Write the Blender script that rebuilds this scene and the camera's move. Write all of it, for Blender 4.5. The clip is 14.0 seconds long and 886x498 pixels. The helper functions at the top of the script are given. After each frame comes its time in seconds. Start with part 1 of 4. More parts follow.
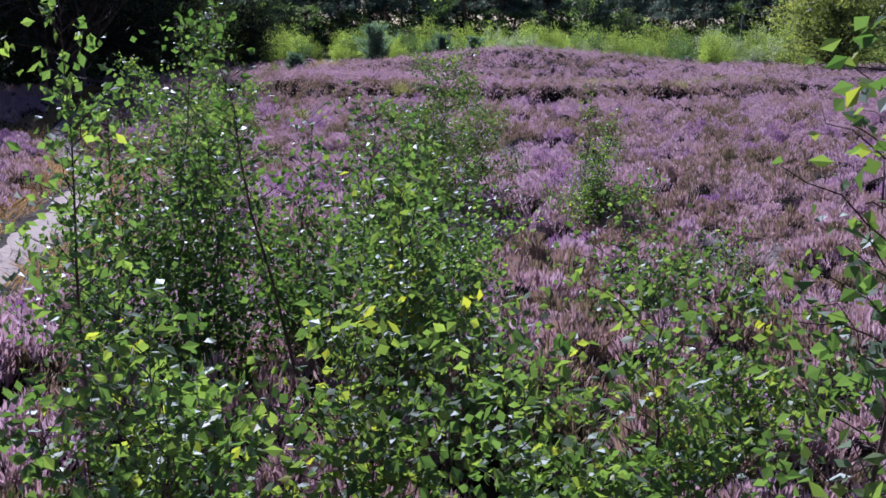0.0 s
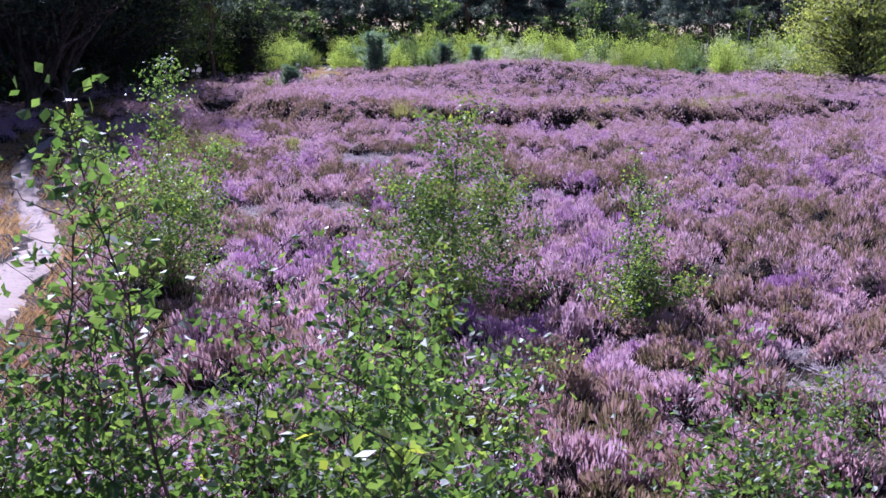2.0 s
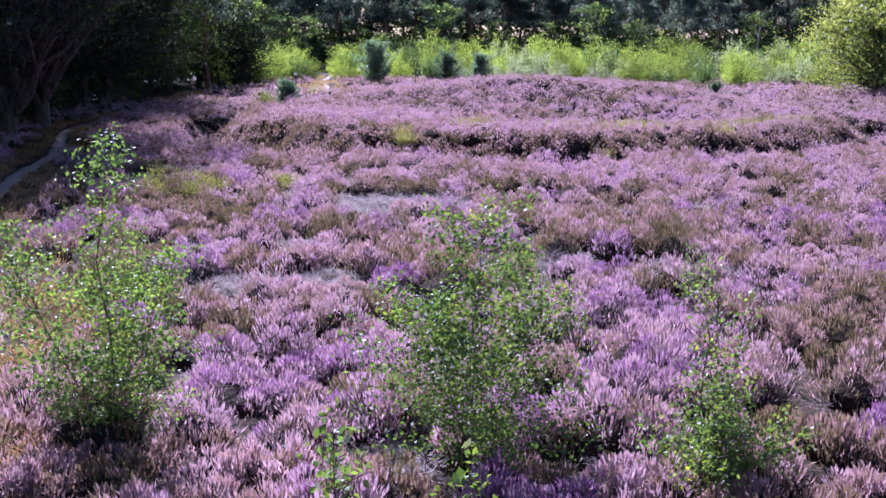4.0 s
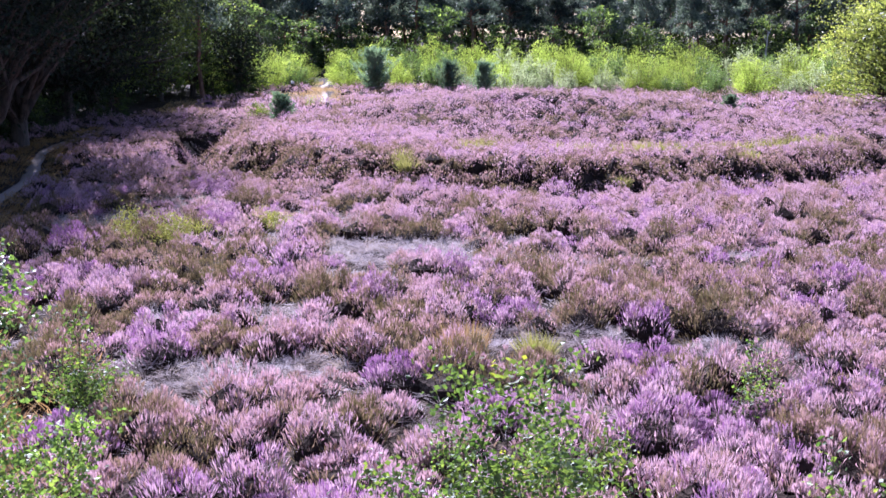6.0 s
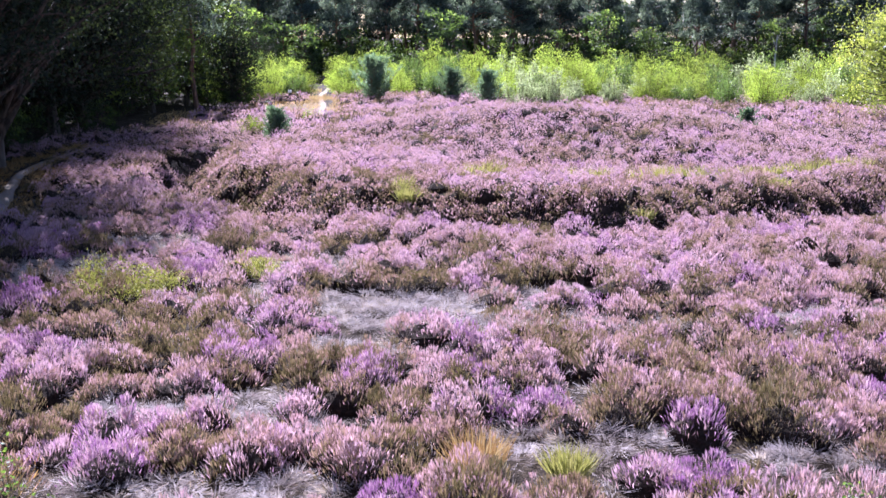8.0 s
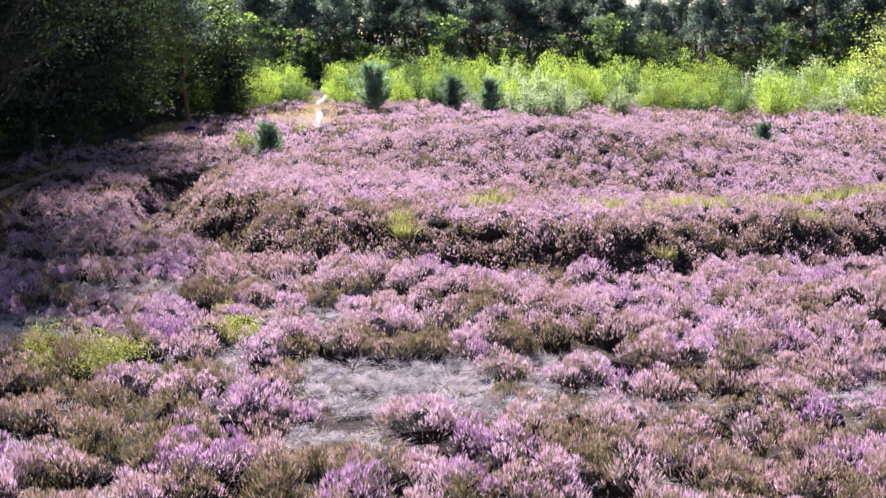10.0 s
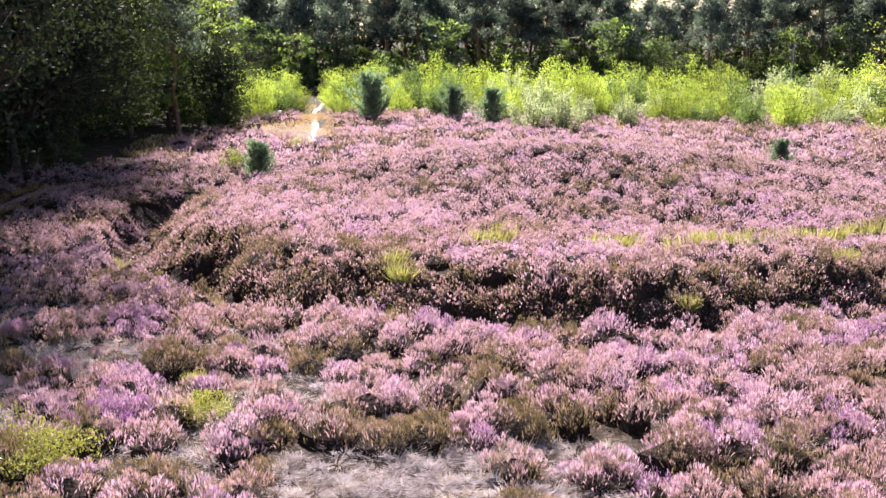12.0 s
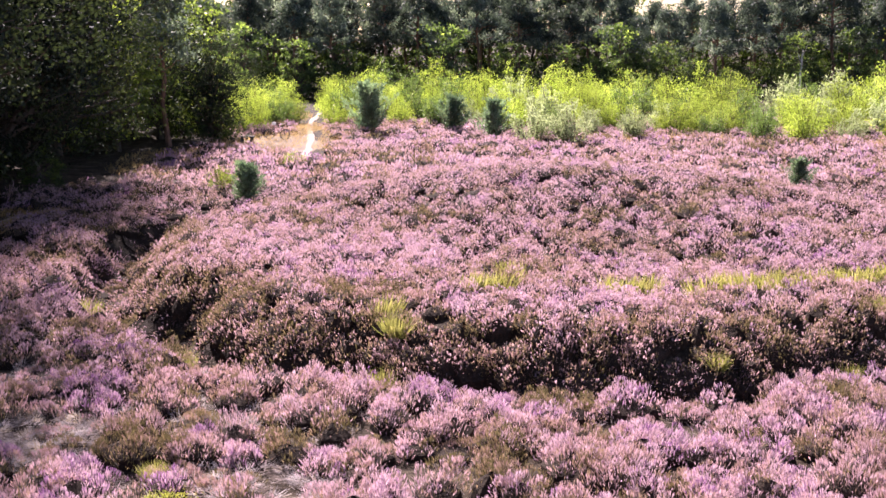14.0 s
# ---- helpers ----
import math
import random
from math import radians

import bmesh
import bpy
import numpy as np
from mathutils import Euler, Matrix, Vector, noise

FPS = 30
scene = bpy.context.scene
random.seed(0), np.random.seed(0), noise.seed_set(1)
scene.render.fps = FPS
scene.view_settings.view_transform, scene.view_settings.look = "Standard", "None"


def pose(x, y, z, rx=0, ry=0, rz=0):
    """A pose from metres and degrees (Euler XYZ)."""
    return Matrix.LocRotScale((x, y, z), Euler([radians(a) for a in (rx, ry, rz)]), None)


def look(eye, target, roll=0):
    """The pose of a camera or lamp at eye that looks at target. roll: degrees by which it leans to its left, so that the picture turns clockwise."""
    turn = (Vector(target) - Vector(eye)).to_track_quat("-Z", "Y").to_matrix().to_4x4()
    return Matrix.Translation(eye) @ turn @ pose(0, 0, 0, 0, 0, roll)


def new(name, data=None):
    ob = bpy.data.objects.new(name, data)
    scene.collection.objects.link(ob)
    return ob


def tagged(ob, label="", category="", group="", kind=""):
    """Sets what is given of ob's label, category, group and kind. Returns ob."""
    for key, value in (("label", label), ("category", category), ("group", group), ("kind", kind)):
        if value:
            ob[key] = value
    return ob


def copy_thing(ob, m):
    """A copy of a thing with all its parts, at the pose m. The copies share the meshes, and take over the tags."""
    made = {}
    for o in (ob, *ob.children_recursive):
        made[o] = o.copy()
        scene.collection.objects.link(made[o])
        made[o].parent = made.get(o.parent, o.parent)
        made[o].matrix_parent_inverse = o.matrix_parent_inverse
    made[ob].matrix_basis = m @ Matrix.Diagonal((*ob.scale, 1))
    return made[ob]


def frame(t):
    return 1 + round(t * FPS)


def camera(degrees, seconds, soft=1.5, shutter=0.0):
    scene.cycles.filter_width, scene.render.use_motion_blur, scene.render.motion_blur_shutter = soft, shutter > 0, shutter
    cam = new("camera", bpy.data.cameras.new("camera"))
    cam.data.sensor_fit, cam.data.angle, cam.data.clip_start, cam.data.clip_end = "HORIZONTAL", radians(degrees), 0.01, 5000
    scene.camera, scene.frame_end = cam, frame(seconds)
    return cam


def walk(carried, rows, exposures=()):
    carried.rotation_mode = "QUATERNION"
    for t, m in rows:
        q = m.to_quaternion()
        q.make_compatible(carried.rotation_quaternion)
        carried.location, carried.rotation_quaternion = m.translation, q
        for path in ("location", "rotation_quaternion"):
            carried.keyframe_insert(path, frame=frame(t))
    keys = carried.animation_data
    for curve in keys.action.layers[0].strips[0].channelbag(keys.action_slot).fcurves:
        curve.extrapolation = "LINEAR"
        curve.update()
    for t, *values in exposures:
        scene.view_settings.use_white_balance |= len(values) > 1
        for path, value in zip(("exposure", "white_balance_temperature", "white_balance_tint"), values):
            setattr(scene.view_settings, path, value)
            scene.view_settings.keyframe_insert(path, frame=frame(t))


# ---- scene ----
cam = camera(41.2, 14.0, soft=1.6)
METRES, EYE, TILT, LEAN, TURN = 24.0, 2.95, -10.3, 0.0, 0.0
ROWS = [
    (0.0, 0.0, 0.0, 0.0, -0.0, 0.0, 0.0),
    (0.5, -0.0018, 0.0346, 0.012, 0.0, -0.0, -0.06),
    (1.0, -0.0021, 0.0698, 0.0253, 0.03, 0.0, -0.03),
    (1.5, -0.003, 0.1049, 0.0388, 0.03, 0.03, 0.01),
    (2.0, -0.0051, 0.1402, 0.0521, 0.03, 0.05, 0.05),
    (2.5, -0.0083, 0.1762, 0.0659, 0.02, 0.05, 0.0),
    (3.0, -0.0103, 0.2111, 0.0796, 0.04, 0.06, 0.01),
    (3.5, -0.011, 0.2449, 0.0932, 0.05, 0.07, 0.0),
    (4.0, -0.0125, 0.2803, 0.1072, 0.06, 0.07, 0.0),
    (6.5, -0.0171, 0.4478, 0.17, 0.11, 0.02, -0.02),
    (7.0, -0.0186, 0.4819, 0.1821, 0.12, 0.02, -0.0),
    (7.5, -0.0198, 0.5149, 0.1942, 0.14, 0.03, 0.02),
    (8.0, -0.0209, 0.5476, 0.2061, 0.15, 0.02, 0.02),
    (10.5, -0.0214, 0.7097, 0.2672, 0.2, -0.01, 0.05),
    (11.0, -0.0211, 0.7419, 0.2793, 0.22, -0.02, 0.07),
    (11.5, -0.0209, 0.7747, 0.291, 0.23, -0.01, 0.09),
    (12.0, -0.0205, 0.807, 0.3036, 0.23, -0.01, 0.08),
    (12.5, -0.0193, 0.8393, 0.3157, 0.24, -0.0, 0.11),
    (13.0, -0.0191, 0.8711, 0.3287, 0.25, -0.01, 0.12),
    (13.5, -0.0183, 0.9027, 0.3411, 0.27, -0.01, 0.13),
    (14.0, -0.0189, 0.9349, 0.3532, 0.28, -0.02, 0.14),
]
EXPOSURES = [(0.0, 0.86, 5000, 25), (0.5, 0.52, 4900, 37), (1.5, 1.14, 4960, 39), (3.0, 1.46, 5020, 37), (4.2, 1.62, 5060, 36), (7.5, 2.03, 5310, 30), (10.5, 2.08, 5750, 22), (11.5, 2.2, 6150, 23), (14.0, 2.15, 6370, 33)]
walk(cam, [(t, pose(0, 0, EYE, TILT, LEAN, TURN) @ pose(METRES * x, METRES * y, METRES * z, 90 + pitch, roll, yaw)) for t, x, y, z, yaw, pitch, roll in ROWS], EXPOSURES)

# ---- world and sun: clear late-summer sky, sun ahead and to the left ----
SUN_EL, SUN_AZ = radians(38), radians(-18)          # azimuth from +y, positive towards +x
world = bpy.data.worlds.new("sky_world")
scene.world = world
world.use_nodes = True
wn, wl = world.node_tree.nodes, world.node_tree.links
sky = wn.new("ShaderNodeTexSky")
sky.sky_type, sky.sun_disc = "NISHITA", False
sky.sun_elevation, sky.sun_rotation = SUN_EL, SUN_AZ
wl.new(sky.outputs[0], wn["Background"].inputs[0])
wn["Background"].inputs[1].default_value = 0.038
sun = new("sun", bpy.data.lights.new("sun", "SUN"))
sun.data.energy, sun.data.angle, sun.data.color = 5.0, radians(0.6), (1.0, 0.94, 0.85)
to_sun = Vector((math.sin(SUN_AZ) * math.cos(SUN_EL), math.cos(SUN_AZ) * math.cos(SUN_EL), math.sin(SUN_EL)))
sun.matrix_world = look(to_sun * 300, (0, 0, 0))


# ---- materials ----
def material(name):
    m = bpy.data.materials.new(name)
    m.use_nodes = True
    m.node_tree.nodes.clear()
    return m, m.node_tree.nodes, m.node_tree.links


def ramp(nodes, stops, linear=True):
    r = nodes.new("ShaderNodeValToRGB")
    el = r.color_ramp.elements
    while len(el) < len(stops):
        el.new(0.5)
    for e, (p, c) in zip(el, stops):
        e.position, e.color = p, (*c, 1)
    return r


def mix_colour(nodes, links, a, b, fac, mode="MIX"):
    m = nodes.new("ShaderNodeMix")
    m.data_type, m.blend_type = "RGBA", mode
    for sock, v in ((m.inputs[0], fac), (m.inputs[6], a), (m.inputs[7], b)):
        if hasattr(v, "is_output"):
            links.new(v, sock)
        elif isinstance(v, tuple):
            sock.default_value = (*v, 1)
        else:
            sock.default_value = v
    return m.outputs[2]


def noise_tex(nodes, links, scale, detail=3.0, coord=None):
    n = nodes.new("ShaderNodeTexNoise")
    n.inputs["Scale"].default_value, n.inputs["Detail"].default_value = scale, detail
    if coord is not None:
        links.new(coord, n.inputs["Vector"])
    return n.outputs[0]


def finish(nodes, links, colour, rough=0.8, through_light=0.0, bump=None, bump_depth=0.02, spec=0.3, glow_colour=None):
    """Principled surface, with some light let through where it is a leaf."""
    out = nodes.new("ShaderNodeOutputMaterial")
    p = nodes.new("ShaderNodeBsdfPrincipled")
    p.inputs["Roughness"].default_value = rough
    p.inputs["Specular IOR Level"].default_value = spec
    links.new(colour, p.inputs["Base Color"])
    if bump is not None:
        b = nodes.new("ShaderNodeBump")
        b.inputs["Strength"].default_value, b.inputs["Distance"].default_value = 0.8, bump_depth
        links.new(bump, b.inputs["Height"])
        links.new(b.outputs[0], p.inputs["Normal"])
    if through_light:
        t = nodes.new("ShaderNodeBsdfTranslucent")
        links.new(glow_colour if glow_colour is not None else colour, t.inputs[0])
        mx = nodes.new("ShaderNodeMixShader")
        mx.inputs[0].default_value = through_light
        links.new(p.outputs[0], mx.inputs[1])
        links.new(t.outputs[0], mx.inputs[2])
        links.new(mx.outputs[0], out.inputs[0])
    else:
        links.new(p.outputs[0], out.inputs[0])


def leaf_material(name, stops, glow, through_light=0.45, rough=0.45, spec=0.4, spread=0.2):
    """Leaves: each its own tone between the stops; glow tints the light that comes through."""
    m, n, l = material(name)
    geo = n.new("ShaderNodeNewGeometry")
    r = ramp(n, stops)
    uv = n.new("ShaderNodeUVMap")
    uv.uv_map = "tone"
    sp = n.new("ShaderNodeSeparateXYZ")
    l.new(uv.outputs[0], sp.inputs[0])
    own = n.new("ShaderNodeMath")
    own.operation = "MULTIPLY"
    l.new(geo.outputs["Random Per Island"], own.inputs[0])
    own.inputs[1].default_value = 0.4
    tone = n.new("ShaderNodeMath")
    tone.operation = "MULTIPLY_ADD"
    l.new(sp.outputs[0], tone.inputs[0])
    tone.inputs[1].default_value = 0.6
    l.new(own.outputs[0], tone.inputs[2])
    l.new(tone.outputs[0], r.inputs[0])
    oi = n.new("ShaderNodeObjectInfo")
    hs = n.new("ShaderNodeHueSaturation")
    mr = n.new("ShaderNodeMapRange")
    mr.inputs[3].default_value, mr.inputs[4].default_value = 1 - spread, 1 + spread
    l.new(oi.outputs["Random"], mr.inputs[0])
    l.new(mr.outputs[0], hs.inputs["Value"])
    l.new(r.outputs[0], hs.inputs["Color"])
    g = mix_colour(n, l, hs.outputs[0], glow, 1.0, "MULTIPLY")
    finish(n, l, hs.outputs[0], rough, through_light, spec=spec, glow_colour=g)
    return m


def bark_material(name, a, b, scale=6.0, rough=0.85):
    m, n, l = material(name)
    tc = n.new("ShaderNodeTexCoord")
    mp = n.new("ShaderNodeMapping")
    mp.inputs["Scale"].default_value = (scale, scale, scale * 0.25)
    l.new(tc.outputs["Object"], mp.inputs[0])
    f = noise_tex(n, l, 1.0, 5.0, mp.outputs[0])
    r = ramp(n, ((0.35, a), (0.65, b)))
    l.new(f, r.inputs[0])
    finish(n, l, r.outputs[0], rough, bump=f, bump_depth=0.03)
    return m


def blotch_material(name, stops, big, small, rough=0.9, bump_depth=0.03):
    """Earth, sand, litter: two scales of mottling and fine relief."""
    m, n, l = material(name)
    tc = n.new("ShaderNodeTexCoord")
    f1 = noise_tex(n, l, big, 4.0, tc.outputs["Object"])
    f2 = noise_tex(n, l, small, 4.0, tc.outputs["Object"])
    ad = n.new("ShaderNodeMath")
    ad.operation = "MULTIPLY_ADD"
    l.new(f2, ad.inputs[0])
    ad.inputs[1].default_value = 0.5
    hl = n.new("ShaderNodeMath")
    hl.operation = "MULTIPLY"
    l.new(f1, hl.inputs[0])
    hl.inputs[1].default_value = 0.5
    l.new(hl.outputs[0], ad.inputs[2])
    r = ramp(n, stops)
    l.new(ad.outputs[0], r.inputs[0])
    finish(n, l, r.outputs[0], rough, bump=f2, bump_depth=bump_depth, spec=0.05)
    return m


def sprig_material(name, stops, base, through_light=0.35, by_bush=0.0):
    """Heather and grass: tone along u of the map, stem to flower along v, each sprig a little different."""
    m, n, l = material(name)
    uv = n.new("ShaderNodeUVMap")
    uv.uv_map = "tone"
    sp = n.new("ShaderNodeSeparateXYZ")
    l.new(uv.outputs[0], sp.inputs[0])
    geo = n.new("ShaderNodeNewGeometry")
    jit = n.new("ShaderNodeMath")
    jit.operation = "MULTIPLY_ADD"
    l.new(geo.outputs["Random Per Island"], jit.inputs[0])
    jit.inputs[1].default_value = 0.26
    sub = n.new("ShaderNodeMath")
    sub.operation = "SUBTRACT"
    l.new(sp.outputs[0], sub.inputs[0])
    sub.inputs[1].default_value = 0.13
    l.new(sub.outputs[0], jit.inputs[2])
    r = ramp(n, stops)
    oi = n.new("ShaderNodeObjectInfo")
    bush = n.new("ShaderNodeMath")
    bush.operation = "MULTIPLY_ADD"
    l.new(oi.outputs["Random"], bush.inputs[0])
    bush.inputs[1].default_value = by_bush
    l.new(jit.outputs[0], bush.inputs[2])
    l.new(bush.outputs[0], r.inputs[0])
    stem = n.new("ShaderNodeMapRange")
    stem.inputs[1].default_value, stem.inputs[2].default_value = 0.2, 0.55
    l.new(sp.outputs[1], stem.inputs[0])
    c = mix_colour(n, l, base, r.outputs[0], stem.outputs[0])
    finish(n, l, c, 0.8, through_light, spec=0.15)
    up = n.new("ShaderNodeVectorMath")
    up.operation = "MULTIPLY_ADD"
    l.new(geo.outputs["Normal"], up.inputs[0])
    up.inputs[1].default_value, up.inputs[2].default_value = (0.4, 0.4, 0.4), (0.0, 0.0, 0.9)
    unit_up = n.new("ShaderNodeVectorMath")
    unit_up.operation = "NORMALIZE"
    l.new(up.outputs[0], unit_up.inputs[0])
    l.new(unit_up.outputs[0], n["Principled BSDF"].inputs["Normal"])
    return m


M_GROUND = blotch_material("heath_soil", ((0.35, (0.014, 0.01, 0.007)), (0.5, (0.034, 0.025, 0.017)), (0.62, (0.085, 0.065, 0.046))), 1.1, 14.0, bump_depth=0.07)
M_SAND = blotch_material("path_sand", ((0.3, (0.2, 0.155, 0.12)), (0.5, (0.33, 0.27, 0.225)), (0.75, (0.24, 0.19, 0.15))), 0.8, 12.0, bump_depth=0.02)
M_LITTER = blotch_material("dry_litter", ((0.3, (0.09, 0.065, 0.045)), (0.5, (0.17, 0.13, 0.1)), (0.7, (0.24, 0.19, 0.15))), 0.6, 9.0)
HEATH_STOPS = ((0.0, (0.135, 0.112, 0.045)), (0.1, (0.28, 0.205, 0.1)), (0.24, (0.42, 0.27, 0.2)), (0.42, (0.63, 0.385, 0.405)), (0.66, (0.74, 0.5, 0.57)), (0.85, (0.48, 0.255, 0.42)), (1.0, (0.36, 0.16, 0.35)))
# stem and sprig-foot browns hold painted shade for the gaps between bushes
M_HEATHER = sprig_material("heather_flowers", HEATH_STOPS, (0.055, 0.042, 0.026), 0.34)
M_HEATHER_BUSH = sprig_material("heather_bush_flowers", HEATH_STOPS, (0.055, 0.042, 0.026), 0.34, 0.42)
M_HEATH_BODY = blotch_material("shaded_heather_stems", ((0.3, (0.012, 0.009, 0.007)), (0.5, (0.028, 0.02, 0.015)), (0.7, (0.055, 0.04, 0.032))), 1.5, 14.0, bump_depth=0.08)
M_DRY_GRASS = sprig_material("bleached_grass", ((0.0, (0.2, 0.155, 0.13)), (0.4, (0.355, 0.3, 0.29)), (0.8, (0.55, 0.49, 0.5)), (1.0, (0.48, 0.38, 0.26))), (0.18, 0.15, 0.13), 0.3)
M_GREEN_GRASS = sprig_material("green_grass", ((0.0, (0.17, 0.18, 0.05)), (0.5, (0.33, 0.33, 0.07)), (1.0, (0.54, 0.48, 0.16))), (0.2, 0.18, 0.06), 0.4)
M_ORANGE_GRASS = sprig_material("rusty_grass", ((0.0, (0.36, 0.2, 0.07)), (0.5, (0.5, 0.32, 0.12)), (1.0, (0.55, 0.42, 0.2))), (0.25, 0.16, 0.08), 0.3)
M_BIRCH_LEAF = leaf_material("birch_leaf", ((0.0, (0.045, 0.085, 0.028)), (0.5, (0.095, 0.145, 0.056)), (0.85, (0.19, 0.24, 0.065)), (1.0, (0.4, 0.38, 0.04))), (1.9, 2.05, 0.7), 0.45, 0.5, 0.35)
M_SHRUB_LEAF = leaf_material("shrub_leaf", ((0.0, (0.07, 0.1, 0.03)), (0.45, (0.225, 0.285, 0.06)), (1.0, (0.44, 0.49, 0.13))), (1.6, 1.75, 0.9), 0.36, 0.65, 0.1, 0.4)
M_WILLOW_LEAF = leaf_material("willow_leaf", ((0.0, (0.11, 0.13, 0.08)), (0.5, (0.22, 0.25, 0.15)), (1.0, (0.38, 0.41, 0.27))), (1.5, 1.6, 1.1), 0.5, 0.65, 0.12)
M_DEEP_LEAF = leaf_material("deep_leaf", ((0.0, (0.03, 0.05, 0.025)), (0.6, (0.09, 0.13, 0.05)), (1.0, (0.22, 0.27, 0.1))), (1.7, 1.9, 0.9), 0.4, 0.5, 0.3)
M_GOLD_LEAF = leaf_material("golden_leaf", ((0.0, (0.19, 0.2, 0.05)), (0.6, (0.33, 0.33, 0.09)), (1.0, (0.44, 0.44, 0.16))), (1.4, 1.45, 0.8), 0.25, 0.5, 0.3)
# Oak leaf colour carries the light: darker copies for shade, a pale sunlit one.
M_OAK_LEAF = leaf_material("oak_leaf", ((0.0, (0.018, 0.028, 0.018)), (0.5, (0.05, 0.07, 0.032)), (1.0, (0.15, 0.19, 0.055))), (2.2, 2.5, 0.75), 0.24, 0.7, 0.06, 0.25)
M_SHADED_OAK_LEAF = leaf_material("shaded_oak_leaf", ((0.0, (0.014, 0.02, 0.018)), (0.6, (0.035, 0.046, 0.032)), (1.0, (0.11, 0.13, 0.06))), (2.0, 2.2, 0.8), 0.14, 0.75, 0.04, 0.25)
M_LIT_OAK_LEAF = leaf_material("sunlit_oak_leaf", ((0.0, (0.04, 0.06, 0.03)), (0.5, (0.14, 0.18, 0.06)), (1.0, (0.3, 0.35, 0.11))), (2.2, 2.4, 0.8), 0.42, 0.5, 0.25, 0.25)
M_LONE_OAK_LEAF = leaf_material("lone_oak_leaf", ((0.0, (0.08, 0.1, 0.04)), (0.6, (0.2, 0.23, 0.07)), (1.0, (0.36, 0.37, 0.12))), (2.1, 2.1, 0.9), 0.4, 0.5, 0.3)
# Ramps from near black to pale: shaded and sunlit clumps are in the colour.
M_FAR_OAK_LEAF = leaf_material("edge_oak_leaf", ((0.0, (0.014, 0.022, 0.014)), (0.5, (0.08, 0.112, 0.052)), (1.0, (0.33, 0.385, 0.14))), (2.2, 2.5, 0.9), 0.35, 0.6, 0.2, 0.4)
M_PINE_NEEDLE = leaf_material("pine_needle", ((0.0, (0.014, 0.02, 0.02)), (0.5, (0.07, 0.093, 0.084)), (1.0, (0.29, 0.33, 0.27))), (1.6, 1.7, 1.1), 0.3, 0.6, 0.2, 0.5)
M_YOUNG_NEEDLE = leaf_material("young_pine_needle", ((0.0, (0.065, 0.1, 0.075)), (0.7, (0.17, 0.225, 0.16)), (1.0, (0.3, 0.37, 0.23))), (1.4, 1.6, 1.0), 0.35, 0.5, 0.3)
M_BARK = bark_material("dark_bark", (0.035, 0.028, 0.022), (0.11, 0.085, 0.065))
M_PINE_BARK = bark_material("pine_bark", (0.075, 0.042, 0.03), (0.26, 0.145, 0.095))
M_TWIG = bark_material("twig_bark", (0.05, 0.03, 0.022), (0.14, 0.09, 0.065), 20.0)
M_PALE_BARK = bark_material("pale_birch_bark", (0.25, 0.23, 0.2), (0.6, 0.57, 0.52), 5.0)
M_OLD_WOOD = bark_material("weathered_wood", (0.05, 0.042, 0.036), (0.12, 0.1, 0.085), 10.0)


def paint(name, colour, rough=0.4, metallic=0.0):
    m, n, l = material(name)
    tc = n.new("ShaderNodeTexCoord")
    f = noise_tex(n, l, 30.0, 3.0, tc.outputs["Object"])
    c = mix_colour(n, l, tuple(v * 0.8 for v in colour), colour, f)
    finish(n, l, c, rough)
    n["Principled BSDF"].inputs["Metallic"].default_value = metallic
    return m


M_BIKE_PAINT = paint("black_paint", (0.03, 0.03, 0.035))
M_RUBBER = paint("rubber", (0.025, 0.025, 0.025), 0.8)
M_METAL = paint("bright_metal", (0.5, 0.5, 0.52), 0.3, 1.0)
M_WHITE_BAG = paint("white_bag", (0.75, 0.75, 0.77), 0.6)


